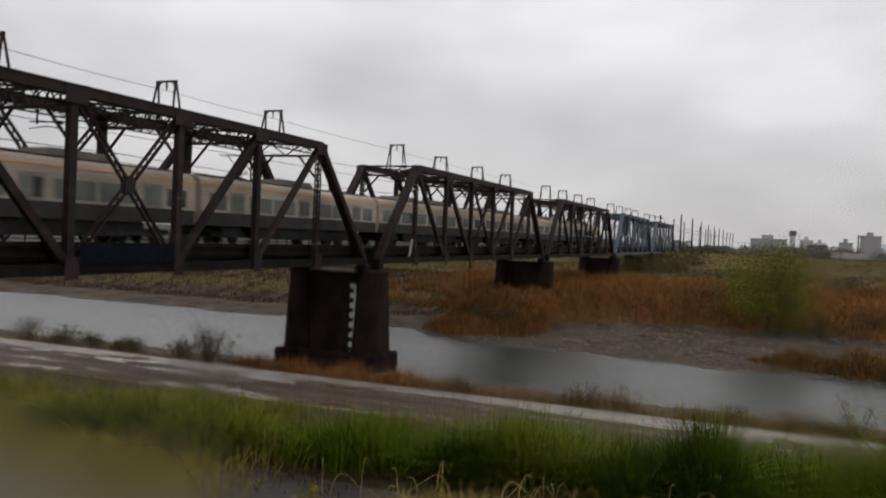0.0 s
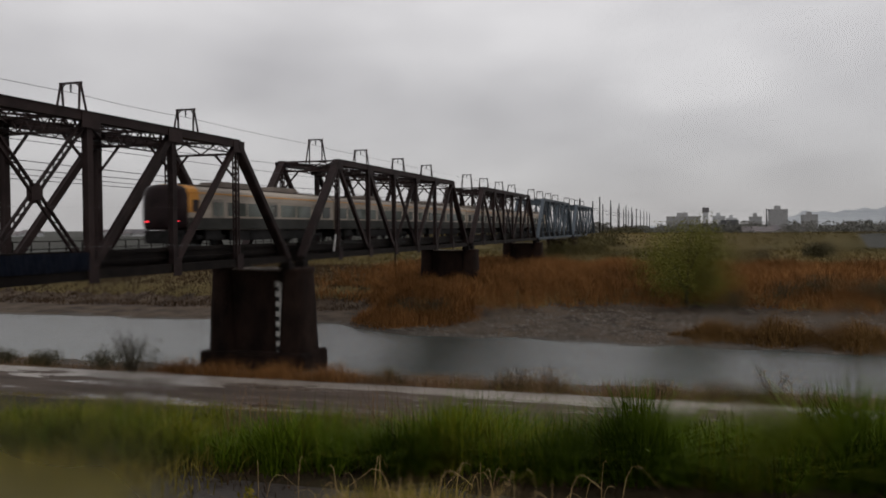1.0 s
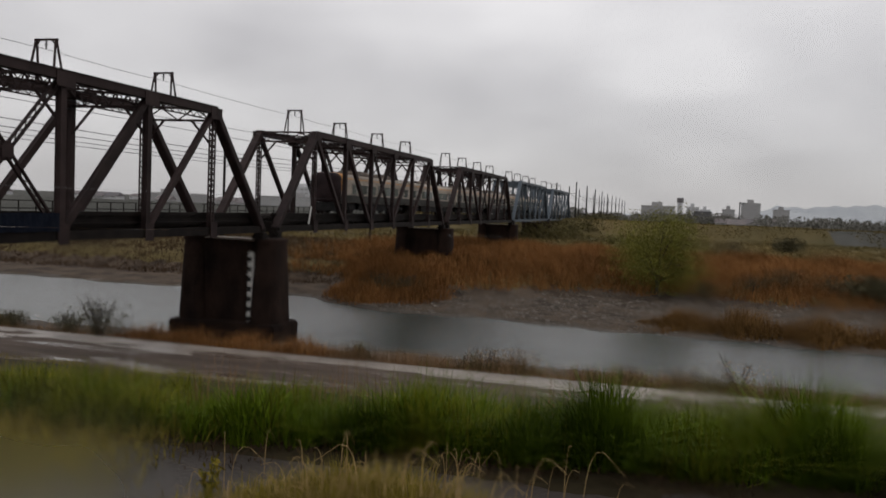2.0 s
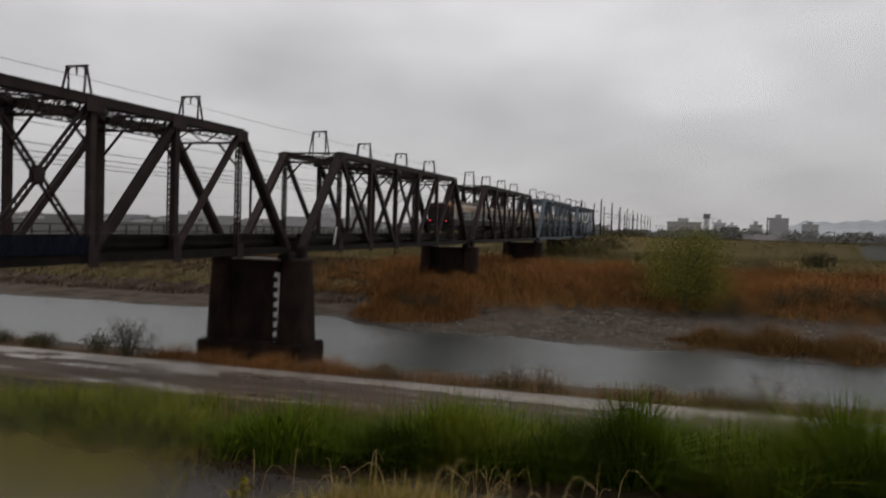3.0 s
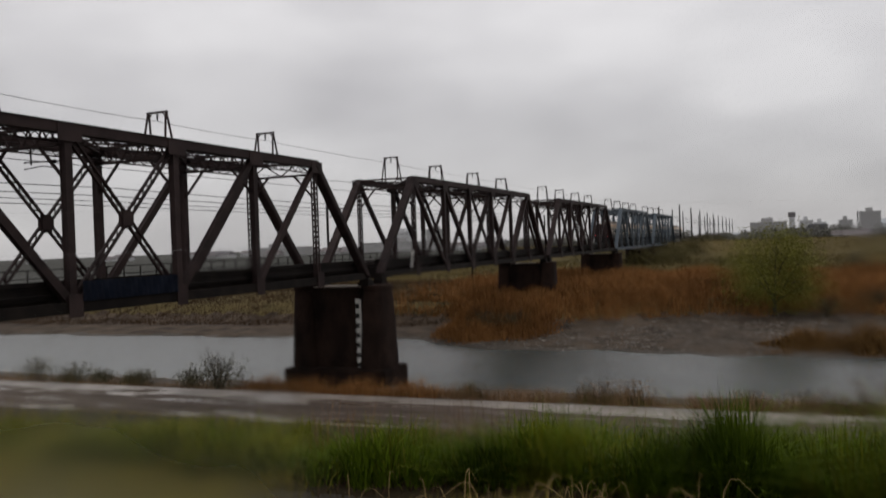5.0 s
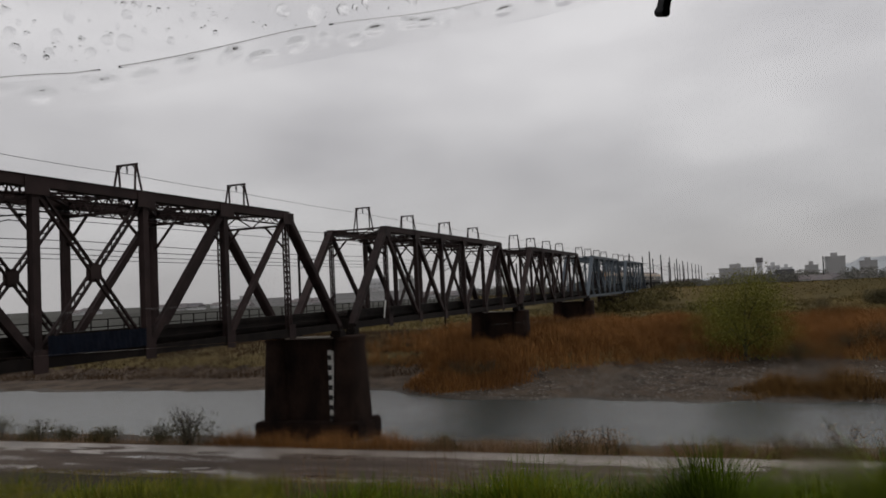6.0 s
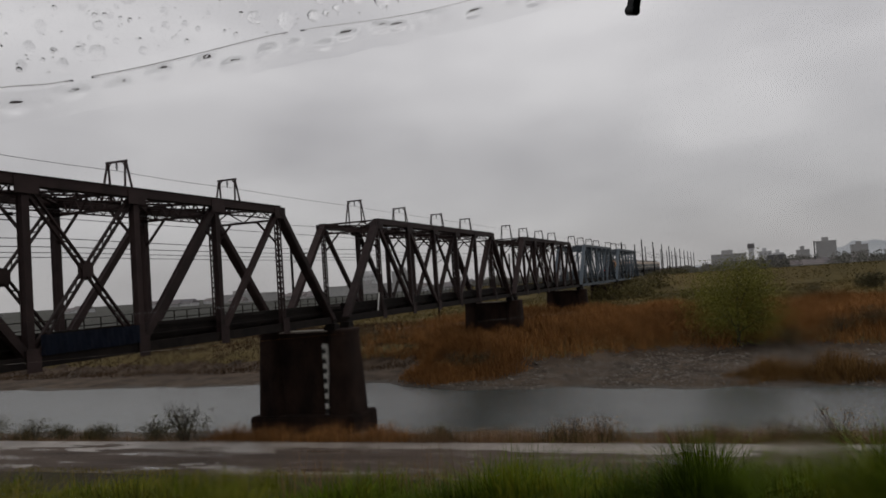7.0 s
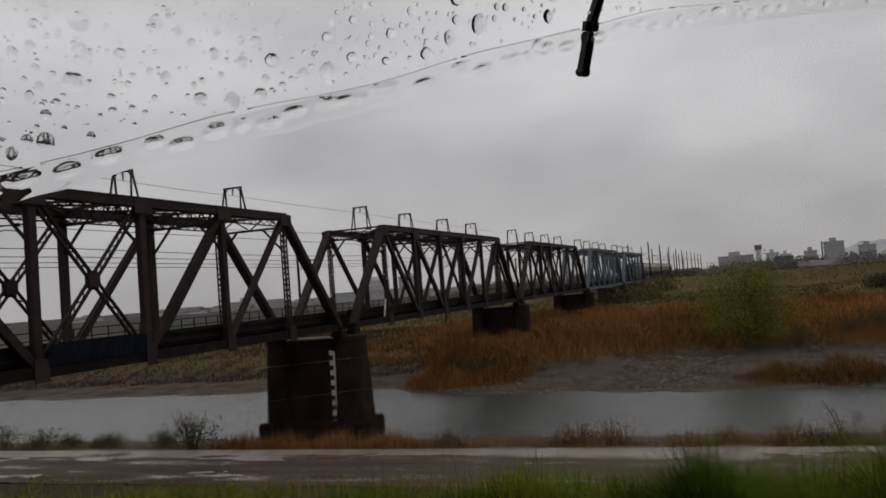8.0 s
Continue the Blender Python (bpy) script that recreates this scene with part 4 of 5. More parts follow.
build_plants()
build_tree(-0.4, 92.5, 10.0, 9.4, "young willow with thin yellow-green spring leaves", 3)
for i, (x, y, s) in enumerate(((-53, 46.0, 2.1), (-49.3, 46.2, 1.9), (-46.8, 46.2, 1.2), (-43, 46.2, 1.3), (-38.8, 46.4, 1.4), (-9.5, 45.6, 1.5), (-7.6, 45.7, 1.7), (-1.5, 45.6, 1.3), (1.5, 45.2, 1.6), (4.2, 45.3, 2.2))):
    build_bush(x, y, s, PALE_WEED if x > -20 else BUSH, 9, "small grey-green weedy shrub on the bank", 20 + i)
for i in range(13):
    build_bush(-21.5 + 1.2 * math.sin(i * 2.1), 239 + i * 7.5, 4.2 + math.sin(i * 1.3), BUSH, 10, "dense scrub beside the railway beyond the bridge", 140 + i)
for i, (x, y, s) in enumerate(((-25.5, 176, 4.6), (-22.6, 180, 4.2), (-28.6, 178, 4.0), (-20.0, 186, 4.6), (-23.5, 205, 5.0), (-19.0, 212, 5.2))):
    build_bush(x, y, s, SCRUB, 12, "olive scrub growing round the far bridge piers", 180 + i)
build_bush(-35.8, 45.8, 2.7, BUSH, 36, "bare thin-twigged shrub beside the bridge pier", 60)


def build_straw():
    """Dead arching stalks in front of the verge."""
    rng = np.random.default_rng(12)
    root = empty("straw_tuft", pose(-1.16, 3.2, -1.44), label="tuft of arching dry straw and green grass at the road's edge", category="grass tuft")
    bm = B()
    for i in range(80):
        x, y = (rng.normal(0, 0.36), rng.normal(0, 0.12)) if i > 5 else (rng.normal(0.80, 0.12), 0.25)
        tall = rng.uniform(0.18, 0.44)
        a, out = rng.uniform(0, 2 * np.pi), rng.uniform(0.03, 0.22)
        last, r = Vector((x, y, 0)), rng.uniform(0.0018, 0.0030)
        for k in range(1, 8):
            f = k / 7
            d = out * f ** 2.2
            z = tall * (math.sin(min(1.0, f * 1.05) * math.pi * (0.5 + 0.22 * out / 0.2)) ** 0.9)
            now = Vector((x + math.cos(a) * d, y + math.sin(a) * d * 0.5, z))
            rod(bm, last, now, r, 4, r * 0.85)
            last, r = now, r * 0.85
    part("stalks", bm, STRAW, root)
    x, y = rng.normal(0, 0.36, 15000), rng.normal(0, 0.16, 15000)
    v, f = blades(rng, x, y, np.zeros(15000), rng.uniform(0.06, 0.31, 15000) * np.exp(-(x / 0.8) ** 2), 0.0050, 0.55)
    cloud("blades", v, f, BLADE_Y, root)
    x, y = rng.normal(0.05, 0.36, 1800), rng.normal(0, 0.15, 1800)
    v, f = blades(rng, x, y, np.zeros(1800), rng.uniform(0.10, 0.34, 1800) * np.exp(-(x / 0.8) ** 2), 0.0045, 0.7)
    cloud("dry_blades", v, f, STRAW, root)


build_straw()


def build_weed():
    """One small leafy weed standing in the road's edge."""
    rng = np.random.default_rng(44)
    root = empty("weed", pose(-1.95, 3.25, -1.44), label="small yellow-green leafy weed at the road's edge", category="weed")
    bm, p = B(), []
    for k in range(5):
        a = rng.uniform(0, 6.28)
        e = (math.cos(a) * 0.05, math.sin(a) * 0.04, rng.uniform(0.15, 0.25))
        rod(bm, (0, 0, 0), e, 0.0035, 5, 0.002)
        p += [(e[0] * f + rng.normal(0, 0.012), e[1] * f + rng.normal(0, 0.012), e[2] * f) for f in rng.uniform(0.4, 1.05, 16)]
    part("stems", bm, BLADE, root)
    v, f = leaf_quads(rng, np.array(p), 0.02)
    cloud("leaves", v, f, BLADE_Y, root)


build_weed()
for i, (x, y, s) in enumerate(((9.5, 92.5, 2.4), (13.0, 93.5, 2.8), (17.5, 92.0, 2.6), (-27.5, 78.0, 2.6), (4.5, 92.0, 2.4), (21.5, 93.5, 3.2), (25.0, 94.0, 3.0), (29.5, 95.0, 3.4), (-24.5, 78.6, 1.9), (44, 150, 3.8), (58, 165, 4.4), (24, 172, 3.6), (12, 150, 3.0), (70, 190, 4.5))):
    build_bush(x, y, s, BUSH, 12, "dark tangled shrub at the reed bed's edge", 80 + i)

def build_pebbles():
    """Loose stones on the gravel bar: squashed eight-sided lumps."""
    rng = np.random.default_rng(31)
    x, y = scatter(rng, 26000, -34, 24, 67, 100, lambda x, y, r: (y - shore(x) > 0.1) & (y - shore(x) < front(x) + 2))
    n = len(x)
    s = np.minimum(0.035 * np.exp(np.abs(rng.normal(0, 0.7, n))), 0.24)
    p = np.stack([x, y, height(x, y)], 1)
    v = np.empty((n, 6, 3))
    for j, (a, b, c) in enumerate(((1, 0, 0), (0, 1, 0), (-1, 0, 0), (0, -1, 0), (0, 0, 0.7), (0, 0, -0.4))):
        v[:, j] = p + np.stack([a * s * rng.uniform(0.7, 1.4, n) + 0.2 * s * rng.normal(0, 1, n), b * s * rng.uniform(0.7, 1.3, n), c * s * rng.uniform(0.7, 1.2, n)], 1)
    f = np.concatenate([np.arange(n)[:, None] * 6 + np.array([q]) for q in ((0, 1, 4), (1, 2, 4), (2, 3, 4), (3, 0, 4), (1, 0, 5), (2, 1, 5), (3, 2, 5), (0, 3, 5))], 0)
    tagged(cloud("pebbles", v.reshape(-1, 3), f, STONE), "grey river stones on the gravel bar", "stones", kind="stuff")


build_pebbles()
stick = tagged(finish("marker_stake", beam(B(), (NEAR + 0.34, 56.6, -1.75), (NEAR + 0.34, 57.0, -0.45), 0.08, 0.09), WHITE), "white marker stake leaning on the bridge deck edge", "stake")


# ---- far distance ----
def build_poles():
    first = None
    for i, (x, y) in enumerate([(MID + 3.2, 242 + 34 * k) for k in range(10)] + [(MID - 3.6, 250 + 34 * k) for k in range(8)]):
        if first is None:
            first = empty("catenary_pole", pose(x, y, -2.2), label="slender dark railway catenary pole beyond the bridge", category="pole", group="catenary poles")
            part("mast", rod(B(), (0, 0, 0), (0, 0, 11.0), 0.24, 10, 0.17), STEEL_DARK, first)
            bm = beam(B(), (0, 0, 7.6), (-2.6, 0, 7.6), 0.09, 0.09, (0, 1, 0))
            beam(bm, (0, 0, 6.6), (-2.2, 0, 7.55), 0.07, 0.07, (0, 1, 0))
            part("bracket", bm, STEEL_DARK, first)
        else:
            copy_thing(first, pose(x, y, -2.2))
    for y in (33, 79, 125, 171):
        p = empty("line_pole", pose(-46.2, y, 0), label="dark steel pole with a wire bracket behind the bridge", category="pole", group="line poles")
        part("mast", rod(B(), (0, 0, -11.2), (0, 0, 5.4), 0.14, 10), STEEL_DARK, p)
        bm = beam(B(), (0, 0, 4.3), (2.2, 0, 4.3), 0.08, 0.08, (0, 1, 0))
        beam(bm, (0, 0, 3.2), (1.8, 0, 4.25), 0.06, 0.06, (0, 1, 0))
        part("bracket", bm, STEEL_DARK, p)


def block(x, y, wide, deep, tall, material, floors, cols, label, roof=None, name="building"):
    z = -4.5
    b = empty(name, pose(x, y, z), label=label, category="building", group="far town buildings")
    part("wall", box(B(), -wide / 2, wide / 2, -deep / 2, deep / 2, 0, tall), material, b)
    bm = B()
    if roof == "gable":
        v = [bm.verts.new(q) for q in ((-wide / 2 - 0.5, -deep / 2 - 0.5, tall), (wide / 2 + 0.5, -deep / 2 - 0.5, tall), (wide / 2 + 0.5, deep / 2 + 0.5, tall), (-wide / 2 - 0.5, deep / 2 + 0.5, tall), (-wide / 2, 0, tall + 2.2), (wide / 2, 0, tall + 2.2))]
        for q in ((0, 1, 5, 4), (2, 3, 4, 5), (1, 2, 5), (3, 0, 4), (3, 2, 1, 0)):
            bm.faces.new([v[i] for i in q])
        part("roof", bm, ROOFB, b)
    else:
        box(bm, -wide / 2 - 0.2, wide / 2 + 0.2, -deep / 2 - 0.2, deep / 2 + 0.2, tall, tall + 0.8)
        box(bm, -wide / 5, wide / 8, -deep / 4, deep / 4, tall + 0.8, tall + 3.2)
        part("roof", bm, material, b)
    shared = None
    for i in range(floors):
        for j in range(cols):
            w = wide / cols
            if shared is None:
                shared = part("window", box(B(), -w * 0.32, w * 0.32, -deep / 2 - 0.06, -deep / 2 + 0.1, 0, tall / floors * 0.45), FAR_WIN, b)
                o = shared
            else:
                o = new("window", shared.data)
                o.parent = b
            o.location = (-wide / 2 + w * (j + 0.5), 0, tall / floors * (i + 0.35))
    return b


DARK_HALL = mat("dark_sheet_roofing", (0.075, 0.076, 0.078), (0.13, 0.128, 0.125), 0.8, 0.05, 0)


def build_town():
    rng = random.Random(5)
    block(-4.2, 560, 21.4, 14, 10.2, GREYB, 3, 8, "grey flat-roofed apartment block beyond the far levee")
    block(20.4, 640, 8.6, 12, 11.2, PALE, 4, 3, "pale flat-roofed block beyond the far levee")
    block(31.5, 690, 8, 12, 10.0, PALE, 3, 3, "small pale block beyond the far levee")
    block(43, 600, 7.6, 10, 10.0, GREYB, 3, 3, "narrow grey block beyond the far levee")
    block(59.4, 620, 12, 12, 15.3, GREYB, 5, 5, "tall grey block beyond the far levee")
    block(22, 480, 29, 14, 4.6, DARK_HALL, 0, 0, "long low dark-roofed hall beyond the far levee")
    block(98, 760, 12, 12, 13.0, GREYB, 4, 4, "hazy grey block on the horizon")
    block(-311, 470, 36, 20, 5.4, GREYB, 2, 8, "long grey hall beyond the railway bridge")
    block(-225, 470, 40, 20, 6.0, GREYB, 2, 9, "long grey hall beyond the railway bridge")
    block(-261, 560, 15, 14, 14, PALE, 5, 4, "pale tower block beyond the railway bridge")
    block(-236, 565, 12, 14, 15, GREYB, 5, 4, "grey tower block beyond the railway bridge")
    for i in range(90):
        x, y = rng.uniform(-460, 330), rng.uniform(380, 700)
        block(x, y, rng.uniform(7, 12), rng.uniform(6, 9), rng.uniform(1.8, 3.2), PALE if rng.random() < 0.3 else GREYB, 2, 3, "small far house with a dark tiled roof", "gable", "house")
    t = empty("water_tower", pose(12.2, 700, -4.5), label="white water tower with a grey band beyond the meadow", category="water tower")
    part("shaft", rod(B(), (0, 0, 0), (0, 0, 16.4), 2.3, 16, 2.1), PALE, t)
    part("tank", rod(B(), (0, 0, 15.8), (0, 0, 19.6), 2.7, 20), ROOFB, t, "dark weathered tank")
    m = empty("utility_pole", pose(35.2, 420, -4.5), label="dark utility pole with crossarms in the far meadow", category="pole")
    part("mast", rod(B(), (0, 0, 0), (0, 0, 12.6), 0.32, 10, 0.26), STEEL_DARK, m)
    for z in (11.6, 12.3):
        part("crossarm", beam(B(), (-0.2, 0, z), (1.9, 0, z), 0.16, 0.16, (0, 1, 0)), STEEL_DARK, m)
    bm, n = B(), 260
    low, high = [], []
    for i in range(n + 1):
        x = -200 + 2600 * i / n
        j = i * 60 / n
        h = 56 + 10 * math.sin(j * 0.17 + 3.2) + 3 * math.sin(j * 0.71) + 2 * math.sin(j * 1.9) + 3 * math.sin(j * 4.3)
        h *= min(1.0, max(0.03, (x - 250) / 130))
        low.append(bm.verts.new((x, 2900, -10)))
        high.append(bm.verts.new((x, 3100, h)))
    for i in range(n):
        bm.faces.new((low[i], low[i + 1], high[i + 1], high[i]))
    tagged(finish("backdrop", bm, HILLS, smooth=True), "wooded hills on the horizon, mist put into their pale colour", "hills", kind="structure")


def build_far_trees():
    """Low trees and hedges between the far levee and the town, haze painted into their colour."""
    rng = np.random.default_rng(51)
    n = 190
    cx, cy, w, tall = rng.uniform(-150, 260, n), rng.uniform(390, 470, n), rng.uniform(2.5, 7, n), rng.uniform(4.2, 7.0, n)
    own = rng.integers(0, n, 52000)
    d = rng.normal(0, 1, (52000, 3))
    d /= np.maximum(np.linalg.norm(d, axis=1, keepdims=True), 1.0) ** 0.8
    p = np.stack([cx[own] + d[:, 0] * w[own] * 0.6, cy[own] + d[:, 1] * w[own] * 0.5, -4.5 + tall[own] * np.clip(0.5 + 0.45 * d[:, 2], 0.0, 1.1)], 1)
    v, f = leaf_quads(rng, p, 0.55)
    tagged(cloud("far_trees", v, f, HAZY_TREE), "low hazy trees and hedges before the far town", "trees", kind="stuff")


# leaf colour washed out towards grey, as haze would do
HAZY_TREE = mat("hazy_dark_foliage", (0.125, 0.122, 0.106), (0.190, 0.182, 0.160), 0.95, 0.05, 0, island=0.15, spec=0.02)
build_poles()
build_town()
build_far_trees()


# ---- the vehicle's window: pane, rain drops above the wiped arc, wiper, plain shell behind ----
EDGE = [(-0.5, -0.02), (-0.27, 0.040), (-0.22, 0.0475), (-0.17, 0.062), (-0.12, 0.0755), (-0.07, 0.088), (0.0, 0.106), (0.1, 0.136), (0.17, 0.153), (0.245, 0.167), (0.357, 0.184), (0.6, 0.215), (1.0, 0.26)]


def wiped(r):
    return float(np.interp(r, [q[0] for q in EDGE], [q[1] for q in EDGE])) - 0.0045


def flat(r):
    """Beads lie flatter towards the far end of the pane."""
    return float(np.interp(r, (-0.25, -0.15, 0.0, 0.15, 0.5), (0.45, 0.75, 0.85, 0.7, 0.4)))


def window_space():
    a, b = radians(45.98), radians(17.93)
    n = Vector((-math.sin(a) * math.cos(b), math.cos(a) * math.cos(b), math.sin(b)))
    r = Vector((math.cos(a), math.sin(a), 0))
    u = r.cross(n)
    m = Matrix((r, n, u)).transposed().to_4x4()
    g, h = radians(20), radians(5)
    m.translation = 0.5 * Vector((-math.sin(g) * math.cos(h), math.cos(g) * math.cos(h), math.sin(h)))
    return m


def drop_mesh(name, tall, seed, egg=1.0):
    """A flat-based water bead of unit radius."""
    rng, bm = random.Random(seed), B()
    n, rings = 20, []
    w = [1 + rng.uniform(-0.07, 0.07) for _ in range(n)]
    for k in range(6):
        f = k / 6
        big = (1 + tall * tall) / (2 * tall)
        ang = math.asin(1 / big) * (1 - f)
        rad, z = big * math.sin(ang), big * math.cos(ang) - big + tall
        rings.append([bm.verts.new((rad * w[i] * math.cos(2 * math.pi * i / n), z, rad * w[i] * egg * math.sin(2 * math.pi * i / n) + 0.05 * z)) for i in range(n)])
    tip = bm.verts.new((0, tall, 0.05 * tall))
    for p, q in zip(rings, rings[1:]):
        for i in range(n):
            bm.faces.new((p[i], p[(i + 1) % n], q[(i + 1) % n], q[i]))
    for i in range(n):
        bm.faces.new((rings[-1][i], rings[-1][(i + 1) % n], tip))
    bm.faces.new([bm.verts.new(q.co) for q in rings[0]][::-1])
    bmesh.ops.recalc_face_normals(bm, faces=bm.faces)
    me = bpy.data.meshes.new(name)
    bm.to_mesh(me)
    bm.free()
    me.materials.append(RAIN)
    me.polygons.foreach_set("use_smooth", [len(p.vertices) < 5 for p in me.polygons])
    return me


RAIN = glass("rain_water", (1, 1, 1), 1.33)
PANE = glass("window_glass", (0.985, 0.99, 0.985), 1.16)


def smear_mat():
    """A greasy wet film that softens the view through the lower corner; it thins out to clear glass."""
    m = bpy.data.materials.new("greasy_water_film")
    m.use_nodes = True
    n, l = m.node_tree.nodes, m.node_tree.links
    n.remove(n["Principled BSDF"])
    film, haze, veil = n.new("ShaderNodeBsdfRefraction"), n.new("ShaderNodeBsdfTranslucent"), n.new("ShaderNodeMixShader")
    film.inputs["IOR"].default_value = 1.04
    haze.inputs["Color"].default_value = (0.66, 0.68, 0.42, 1)
    co, gap, cloudy = n.new("ShaderNodeTexCoord"), n.new("ShaderNodeVectorMath"), n.new("ShaderNodeTexNoise")
    gap.operation = "DISTANCE"
    gap.inputs[1].default_value = (-0.26, 0.0, -0.285)
    cloudy.inputs["Scale"].default_value = 9.0
    add, edge = n.new("ShaderNodeMath"), n.new("ShaderNodeMapRange")
    add.operation = "MULTIPLY_ADD"
    add.inputs[1].default_value = 0.10
    edge.interpolation_type = "SMOOTHSTEP"
    edge.inputs["From Min"].default_value, edge.inputs["From Max"].default_value = 0.07, 0.235
    edge.inputs["To Min"].default_value, edge.inputs["To Max"].default_value = 1.0, 0.0
    l.new(co.outputs["Object"], gap.inputs[0])
    l.new(co.outputs["Object"], cloudy.inputs["Vector"])
    l.new(cloudy.outputs["Fac"], add.inputs[0])
    l.new(gap.outputs["Value"], add.inputs[2])
    l.new(add.outputs[0], edge.inputs["Value"])
    for amount, socket in ((0.70, film.inputs["Roughness"]), (0.034, veil.inputs[0])):
        scale = n.new("ShaderNodeMath")
        scale.operation = "MULTIPLY"
        scale.inputs[1].default_value = amount
        l.new(edge.outputs["Result"], scale.inputs[0])
        l.new(scale.outputs[0], socket)
    l.new(film.outputs[0], veil.inputs[1])
    l.new(haze.outputs[0], veil.inputs[2])
    l.new(veil.outputs[0], n["Material Output"].inputs["Surface"])
    return m


def film_mat():
    """A thin uneven film of rain water that the wiper spreads over the lower glass."""
    m = bpy.data.materials.new("thin_water_film")
    m.use_nodes = True
    n, l = m.node_tree.nodes, m.node_tree.links
    n.remove(n["Principled BSDF"])
    film = n.new("ShaderNodeBsdfRefraction")
    film.inputs["IOR"].default_value = 1.04
    co, mp, uneven = n.new("ShaderNodeTexCoord"), n.new("ShaderNodeMapping"), n.new("ShaderNodeTexNoise")
    mp.inputs["Scale"].default_value = (1.0, 1.0, 1.8)
    uneven.inputs["Scale"].default_value, uneven.inputs["Detail"].default_value = 11.0, 2.0
    apart, fade, wet, both = n.new("ShaderNodeSeparateXYZ"), n.new("ShaderNodeMapRange"), n.new("ShaderNodeMapRange"), n.new("ShaderNodeMath")
    fade.inputs["From Min"].default_value, fade.inputs["From Max"].default_value = -0.060, -0.090
    wet.inputs["From Min"].default_value, wet.inputs["From Max"].default_value = 0.40, 0.66
    wet.inputs["To Min"].default_value, wet.inputs["To Max"].default_value = 0.05, 0.19
    both.operation = "MULTIPLY"
    l.new(co.outputs["Object"], mp.inputs["Vector"])
    l.new(mp.outputs["Vector"], uneven.inputs["Vector"])
    l.new(uneven.outputs["Fac"], wet.inputs["Value"])
    l.new(co.outputs["Object"], apart.inputs["Vector"])
    l.new(apart.outputs["Z"], fade.inputs["Value"])
    l.new(fade.outputs["Result"], both.inputs[0])
    l.new(wet.outputs["Result"], both.inputs[1])
    l.new(both.outputs[0], film.inputs["Roughness"])
    l.new(film.outputs[0], n["Material Output"].inputs["Surface"])
    return m


SMEAR = smear_mat()
THIN_FILM = film_mat()
SHELL = mat("dark_unseen_shell", (0.008, 0.008, 0.008), (0.015, 0.015, 0.015), 0.9, 3, 0.2)


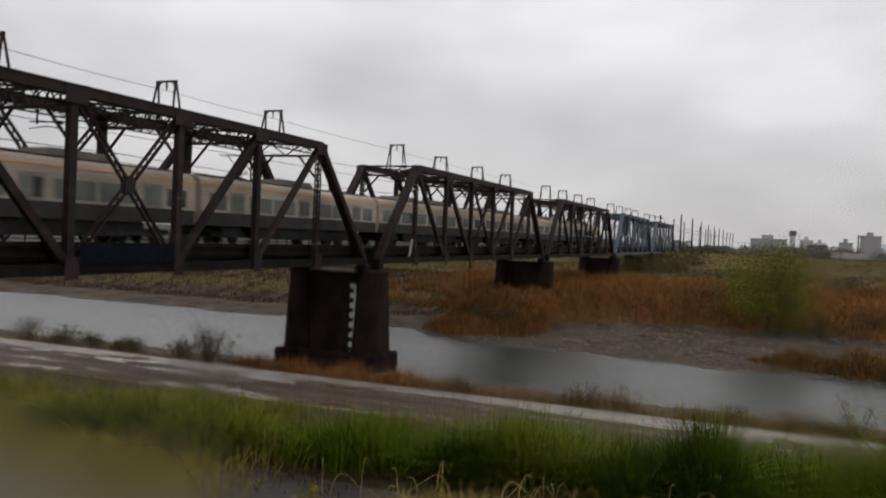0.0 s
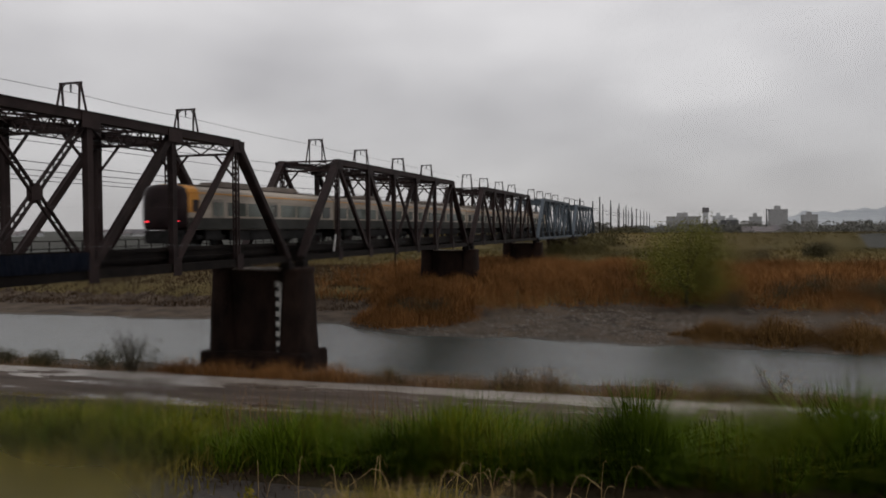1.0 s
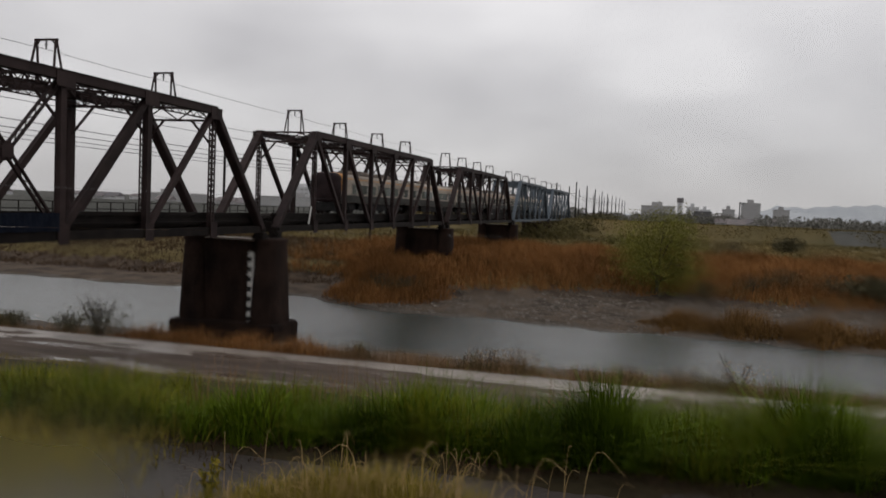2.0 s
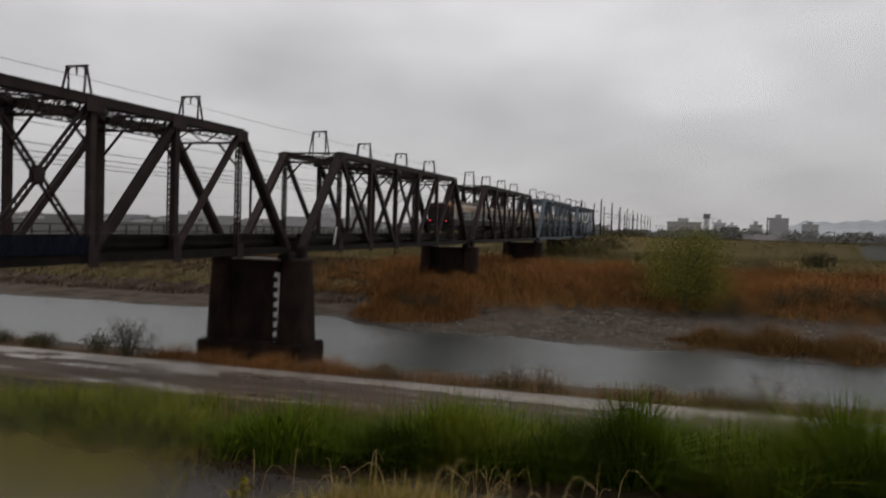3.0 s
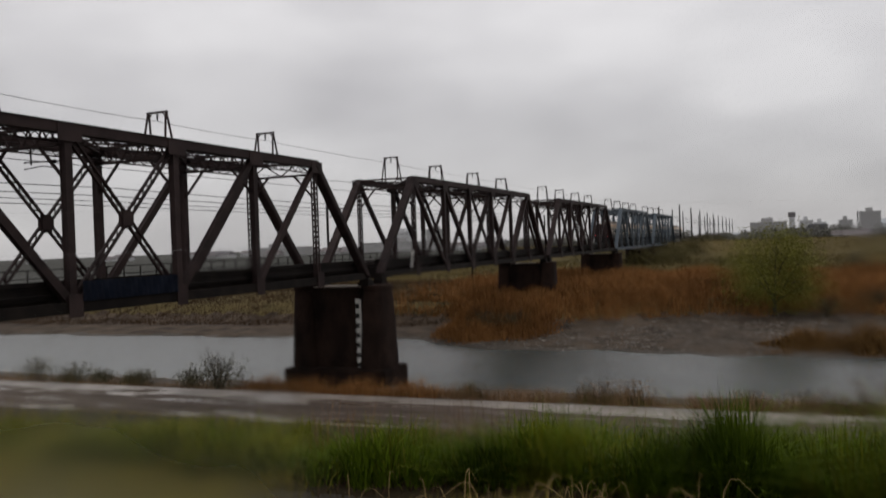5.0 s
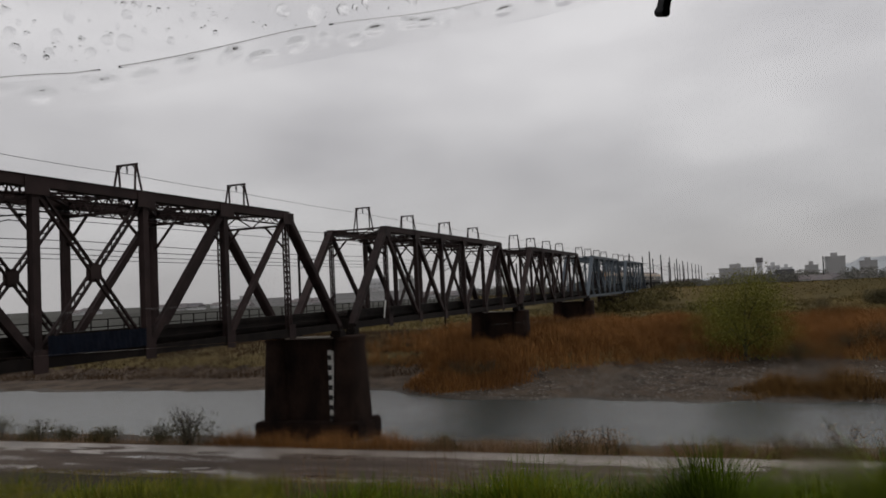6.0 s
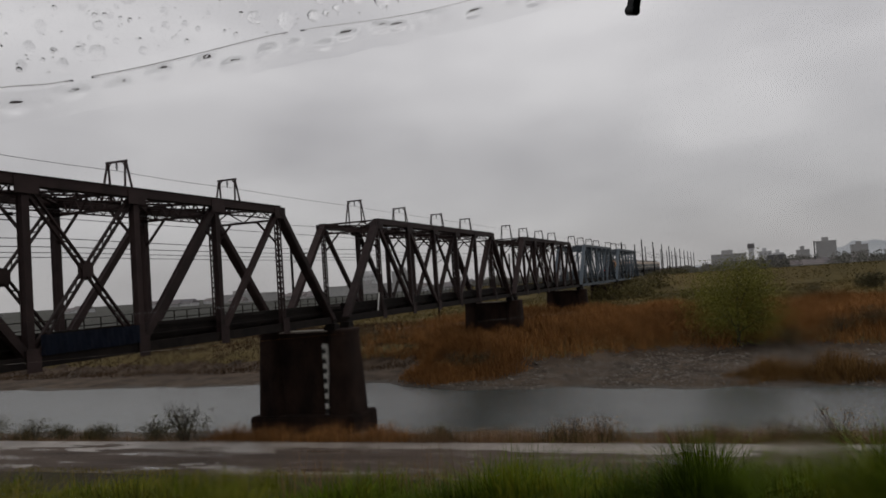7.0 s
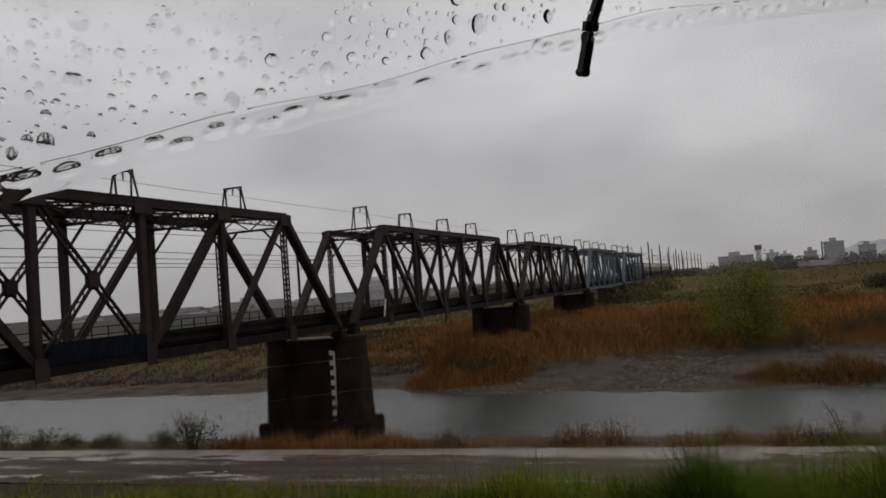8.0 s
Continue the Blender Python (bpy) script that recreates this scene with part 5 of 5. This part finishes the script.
def build_window():
    m = window_space()
    win = empty("windscreen", m, label="rain-spattered vehicle windscreen with a clear wiped arc", category="windscreen")
    pane = part("pane", box(B(), -0.44, 1.0, -0.004, 0.0, -0.52, 0.40), PANE, win, "clear wet glass")
    pane.visible_shadow = False
    rng = random.Random(11)
    beads = [drop_mesh("raindrop", 0.40, 1), drop_mesh("raindrop", 0.34, 2, 1.2), drop_mesh("raindrop", 0.46, 3, 0.9)]
    count, spots = 0, []
    while count < 380:
        r = rng.uniform(-0.27, 0.10) if count % 5 else rng.uniform(0.10, 0.36)
        low = wiped(r) + 0.020
        u = rng.uniform(low, min(0.34, low + 0.10))
        s = min(0.0052, 0.00118 * math.exp(abs(rng.gauss(0, 0.85))))
        if r < -0.2:
            s = min(s, 0.0028)
        if abs(r - 0.130) < 0.032 or any((r - a) ** 2 + (u - b) ** 2 < (s + c + 0.001) ** 2 for a, b, c in spots):
            continue
        spots.append((r, u, s))
        o = new("raindrop", rng.choice(beads))
        o.parent = win
        o.location, o.scale, o.rotation_euler = (r, 0.0003, u), (s, s * flat(r) * rng.uniform(0.6, 0.95), s), (0, rng.uniform(-0.3, 0.3), 0)
        o.visible_shadow = False
        count += 1
    # fine spray between the drops
    gen = np.random.default_rng(17)
    fr = gen.uniform(-0.30, 0.45, 1300)
    fu = np.array([wiped(q) for q in fr]) + 0.016 + gen.uniform(0, 0.12, 1300)
    fs = np.minimum(0.00050 * np.exp(np.abs(gen.normal(0, 0.6, 1300))), 0.0016)
    k, verts, faces = 8, [], []
    for a, b, s in zip(fr, fu, fs):
        o = len(verts)
        for rad, up in ((1.0, 0.0), (0.62, 0.24), (0.0, 0.36)):
            verts += [(a + s * rad * math.cos(2 * math.pi * j / k), 0.0003 + s * up, b + s * rad * math.sin(2 * math.pi * j / k)) for j in range(k)] if rad else [(a, 0.0003 + s * up, b)]
        for j in range(k):
            n = (j + 1) % k
            faces += [(o + n, o + j, o + k + j, o + k + n), (o + k + n, o + k + j, o + 2 * k)]
        faces.append(tuple(o + j for j in range(k)))
    spray = cloud("fine_droplets", verts, faces, RAIN, win)
    spray.visible_shadow = False
    tagged(spray, kind="stuff")
    # thin ridge of water that the wiper left above the beads
    bm, r = B(), -0.34
    while r < 0.7:
        n = rng.randint(8, 22)
        at = [r + 0.006 * k for k in range(n)]
        tube(bm, [(q, 0.0009, wiped(q) + 0.0135 + 0.0012 * math.sin(q * 45)) for q in at], rng.uniform(0.0003, 0.0006), 8)
        r = at[-1] + rng.uniform(0.0, 0.012)
    o = part("water_ridge", bm, RAIN, win, smooth=True)
    o.visible_shadow = False
    # the low film of water between the ridge and the wiped edge, gathered into beads
    bm, rows, lumps, at = B(), [], [], -0.34
    while at < 0.72:
        long = rng.uniform(0.0025, 0.008)
        lumps.append((at, rng.uniform(0.22, 0.62), long, rng.uniform(0.17, 0.30), rng.uniform(0.45, 1.0) * min(1.0, long / 0.005)))
        at += long * rng.uniform(1.3, 3.2)
    n = 12
    for i in range(700):
        r, row = -0.34 + i * 0.0015, []
        close = [q for q in lumps if abs(q[0] - r) < 0.02]
        for k in range(n + 1):
            v = k / n
            h = 0.0003 * math.sin(math.pi * v) ** 0.6
            for c, w, long, wide, tall in close:
                h = max(h, (0.0032 if r > -0.17 else 0.0021) * tall * max(0.0, 1 - ((r - c) / long) ** 2 - ((v - w) / wide) ** 2) ** 0.85)
            edge = 0.0012 * noise.noise(Vector((r * 60, 3.0, 0))) * v
            row.append(bm.verts.new((r, 0.0003 + h * flat(r), wiped(r) - 0.0025 + 0.0150 * (1 - v) + edge)))
        rows.append(row)
    back = [[bm.verts.new((v.co.x, 0.0002, v.co.z)) for v in (p[0], p[-1])] for p in rows]
    for p, q in zip(rows, rows[1:]):
        for k in range(n):
            bm.faces.new((p[k], q[k], q[k + 1], p[k + 1]))
    for p, q in zip(back, back[1:]):
        bm.faces.new((p[0], p[1], q[1], q[0]))
    film = part("water_film", bm, RAIN, win, smooth=True)
    film.visible_shadow = False
    smear = part("water_smear", box(B(), -0.43, 0.10, -0.0062, -0.0060, -0.50, -0.08), SMEAR, win)
    smear.visible_shadow = False
    sheet = part("rain_film", box(B(), -0.43, 0.72, -0.0074, -0.0072, -0.50, -0.058), THIN_FILM, win)
    sheet.visible_shadow = False
    wiper = empty("windscreen_wiper", m @ Matrix.Translation((0.006, 0, 0.002)), label="black rubber wiper blade end hanging on the windscreen", category="wiper")
    part("blade", beam(B(), (0.1207, 0.010, 0.1190), (0.1228, 0.010, 0.143), 0.006, 0.0060, (0, 1, 0)), RUBBER, wiper)
    bm = rod(B(), (0.1205, 0.006, 0.1185), (0.1205, 0.014, 0.1185), 0.0032, 16)
    part("blade_end", bm, RUBBER, wiper)
    part("clip", box(B(), 0.1180, 0.1285, 0.004, 0.016, 0.140, 0.155, 0.004), RUBBER, wiper)
    part("arm", beam(B(), (0.1250, 0.012, 0.150), (0.160, 0.014, 0.29), 0.006, 0.0052, (0, 1, 0)), RUBBER, wiper)
    # plain unseen shell round the camera, down to the road; blocks sky reflections in the pane
    bm = B()
    for q in ((-0.48, -0.44, -1.2, 0.0, -0.56, 0.44), (1.0, 1.04, -1.2, 0.0, -0.56, 0.44), (-0.48, 1.04, -1.24, -1.2, -0.56, 0.44), (-0.44, 1.0, -1.2, 0.0, 0.40, 0.44), (-0.44, 1.0, -1.2, 0.0, -0.56, -0.52)):
        box(bm, *q)
    for a, b in ((-0.3, -0.9), (0.8, -0.9)):
        rod(bm, (a, b, -0.54), m.inverted() @ Vector((*(m @ Vector((a, b, -0.54))).to_2d(), -1.5)), 0.12, 12)
    shell = finish("wall", bm, SHELL)
    shell.matrix_basis = m
    tagged(shell, "plain unseen dark vehicle shell, added to keep sky reflections off the windscreen", "wall", kind="structure")


build_window()


# ---- what moves ----
def motions():
    walk(train, [(t, pose(MID, 13.4 + 26.15 * t, RAIL)) for t in (0.0, 2.0, 4.0, 6.0, 8.0)])


motions()
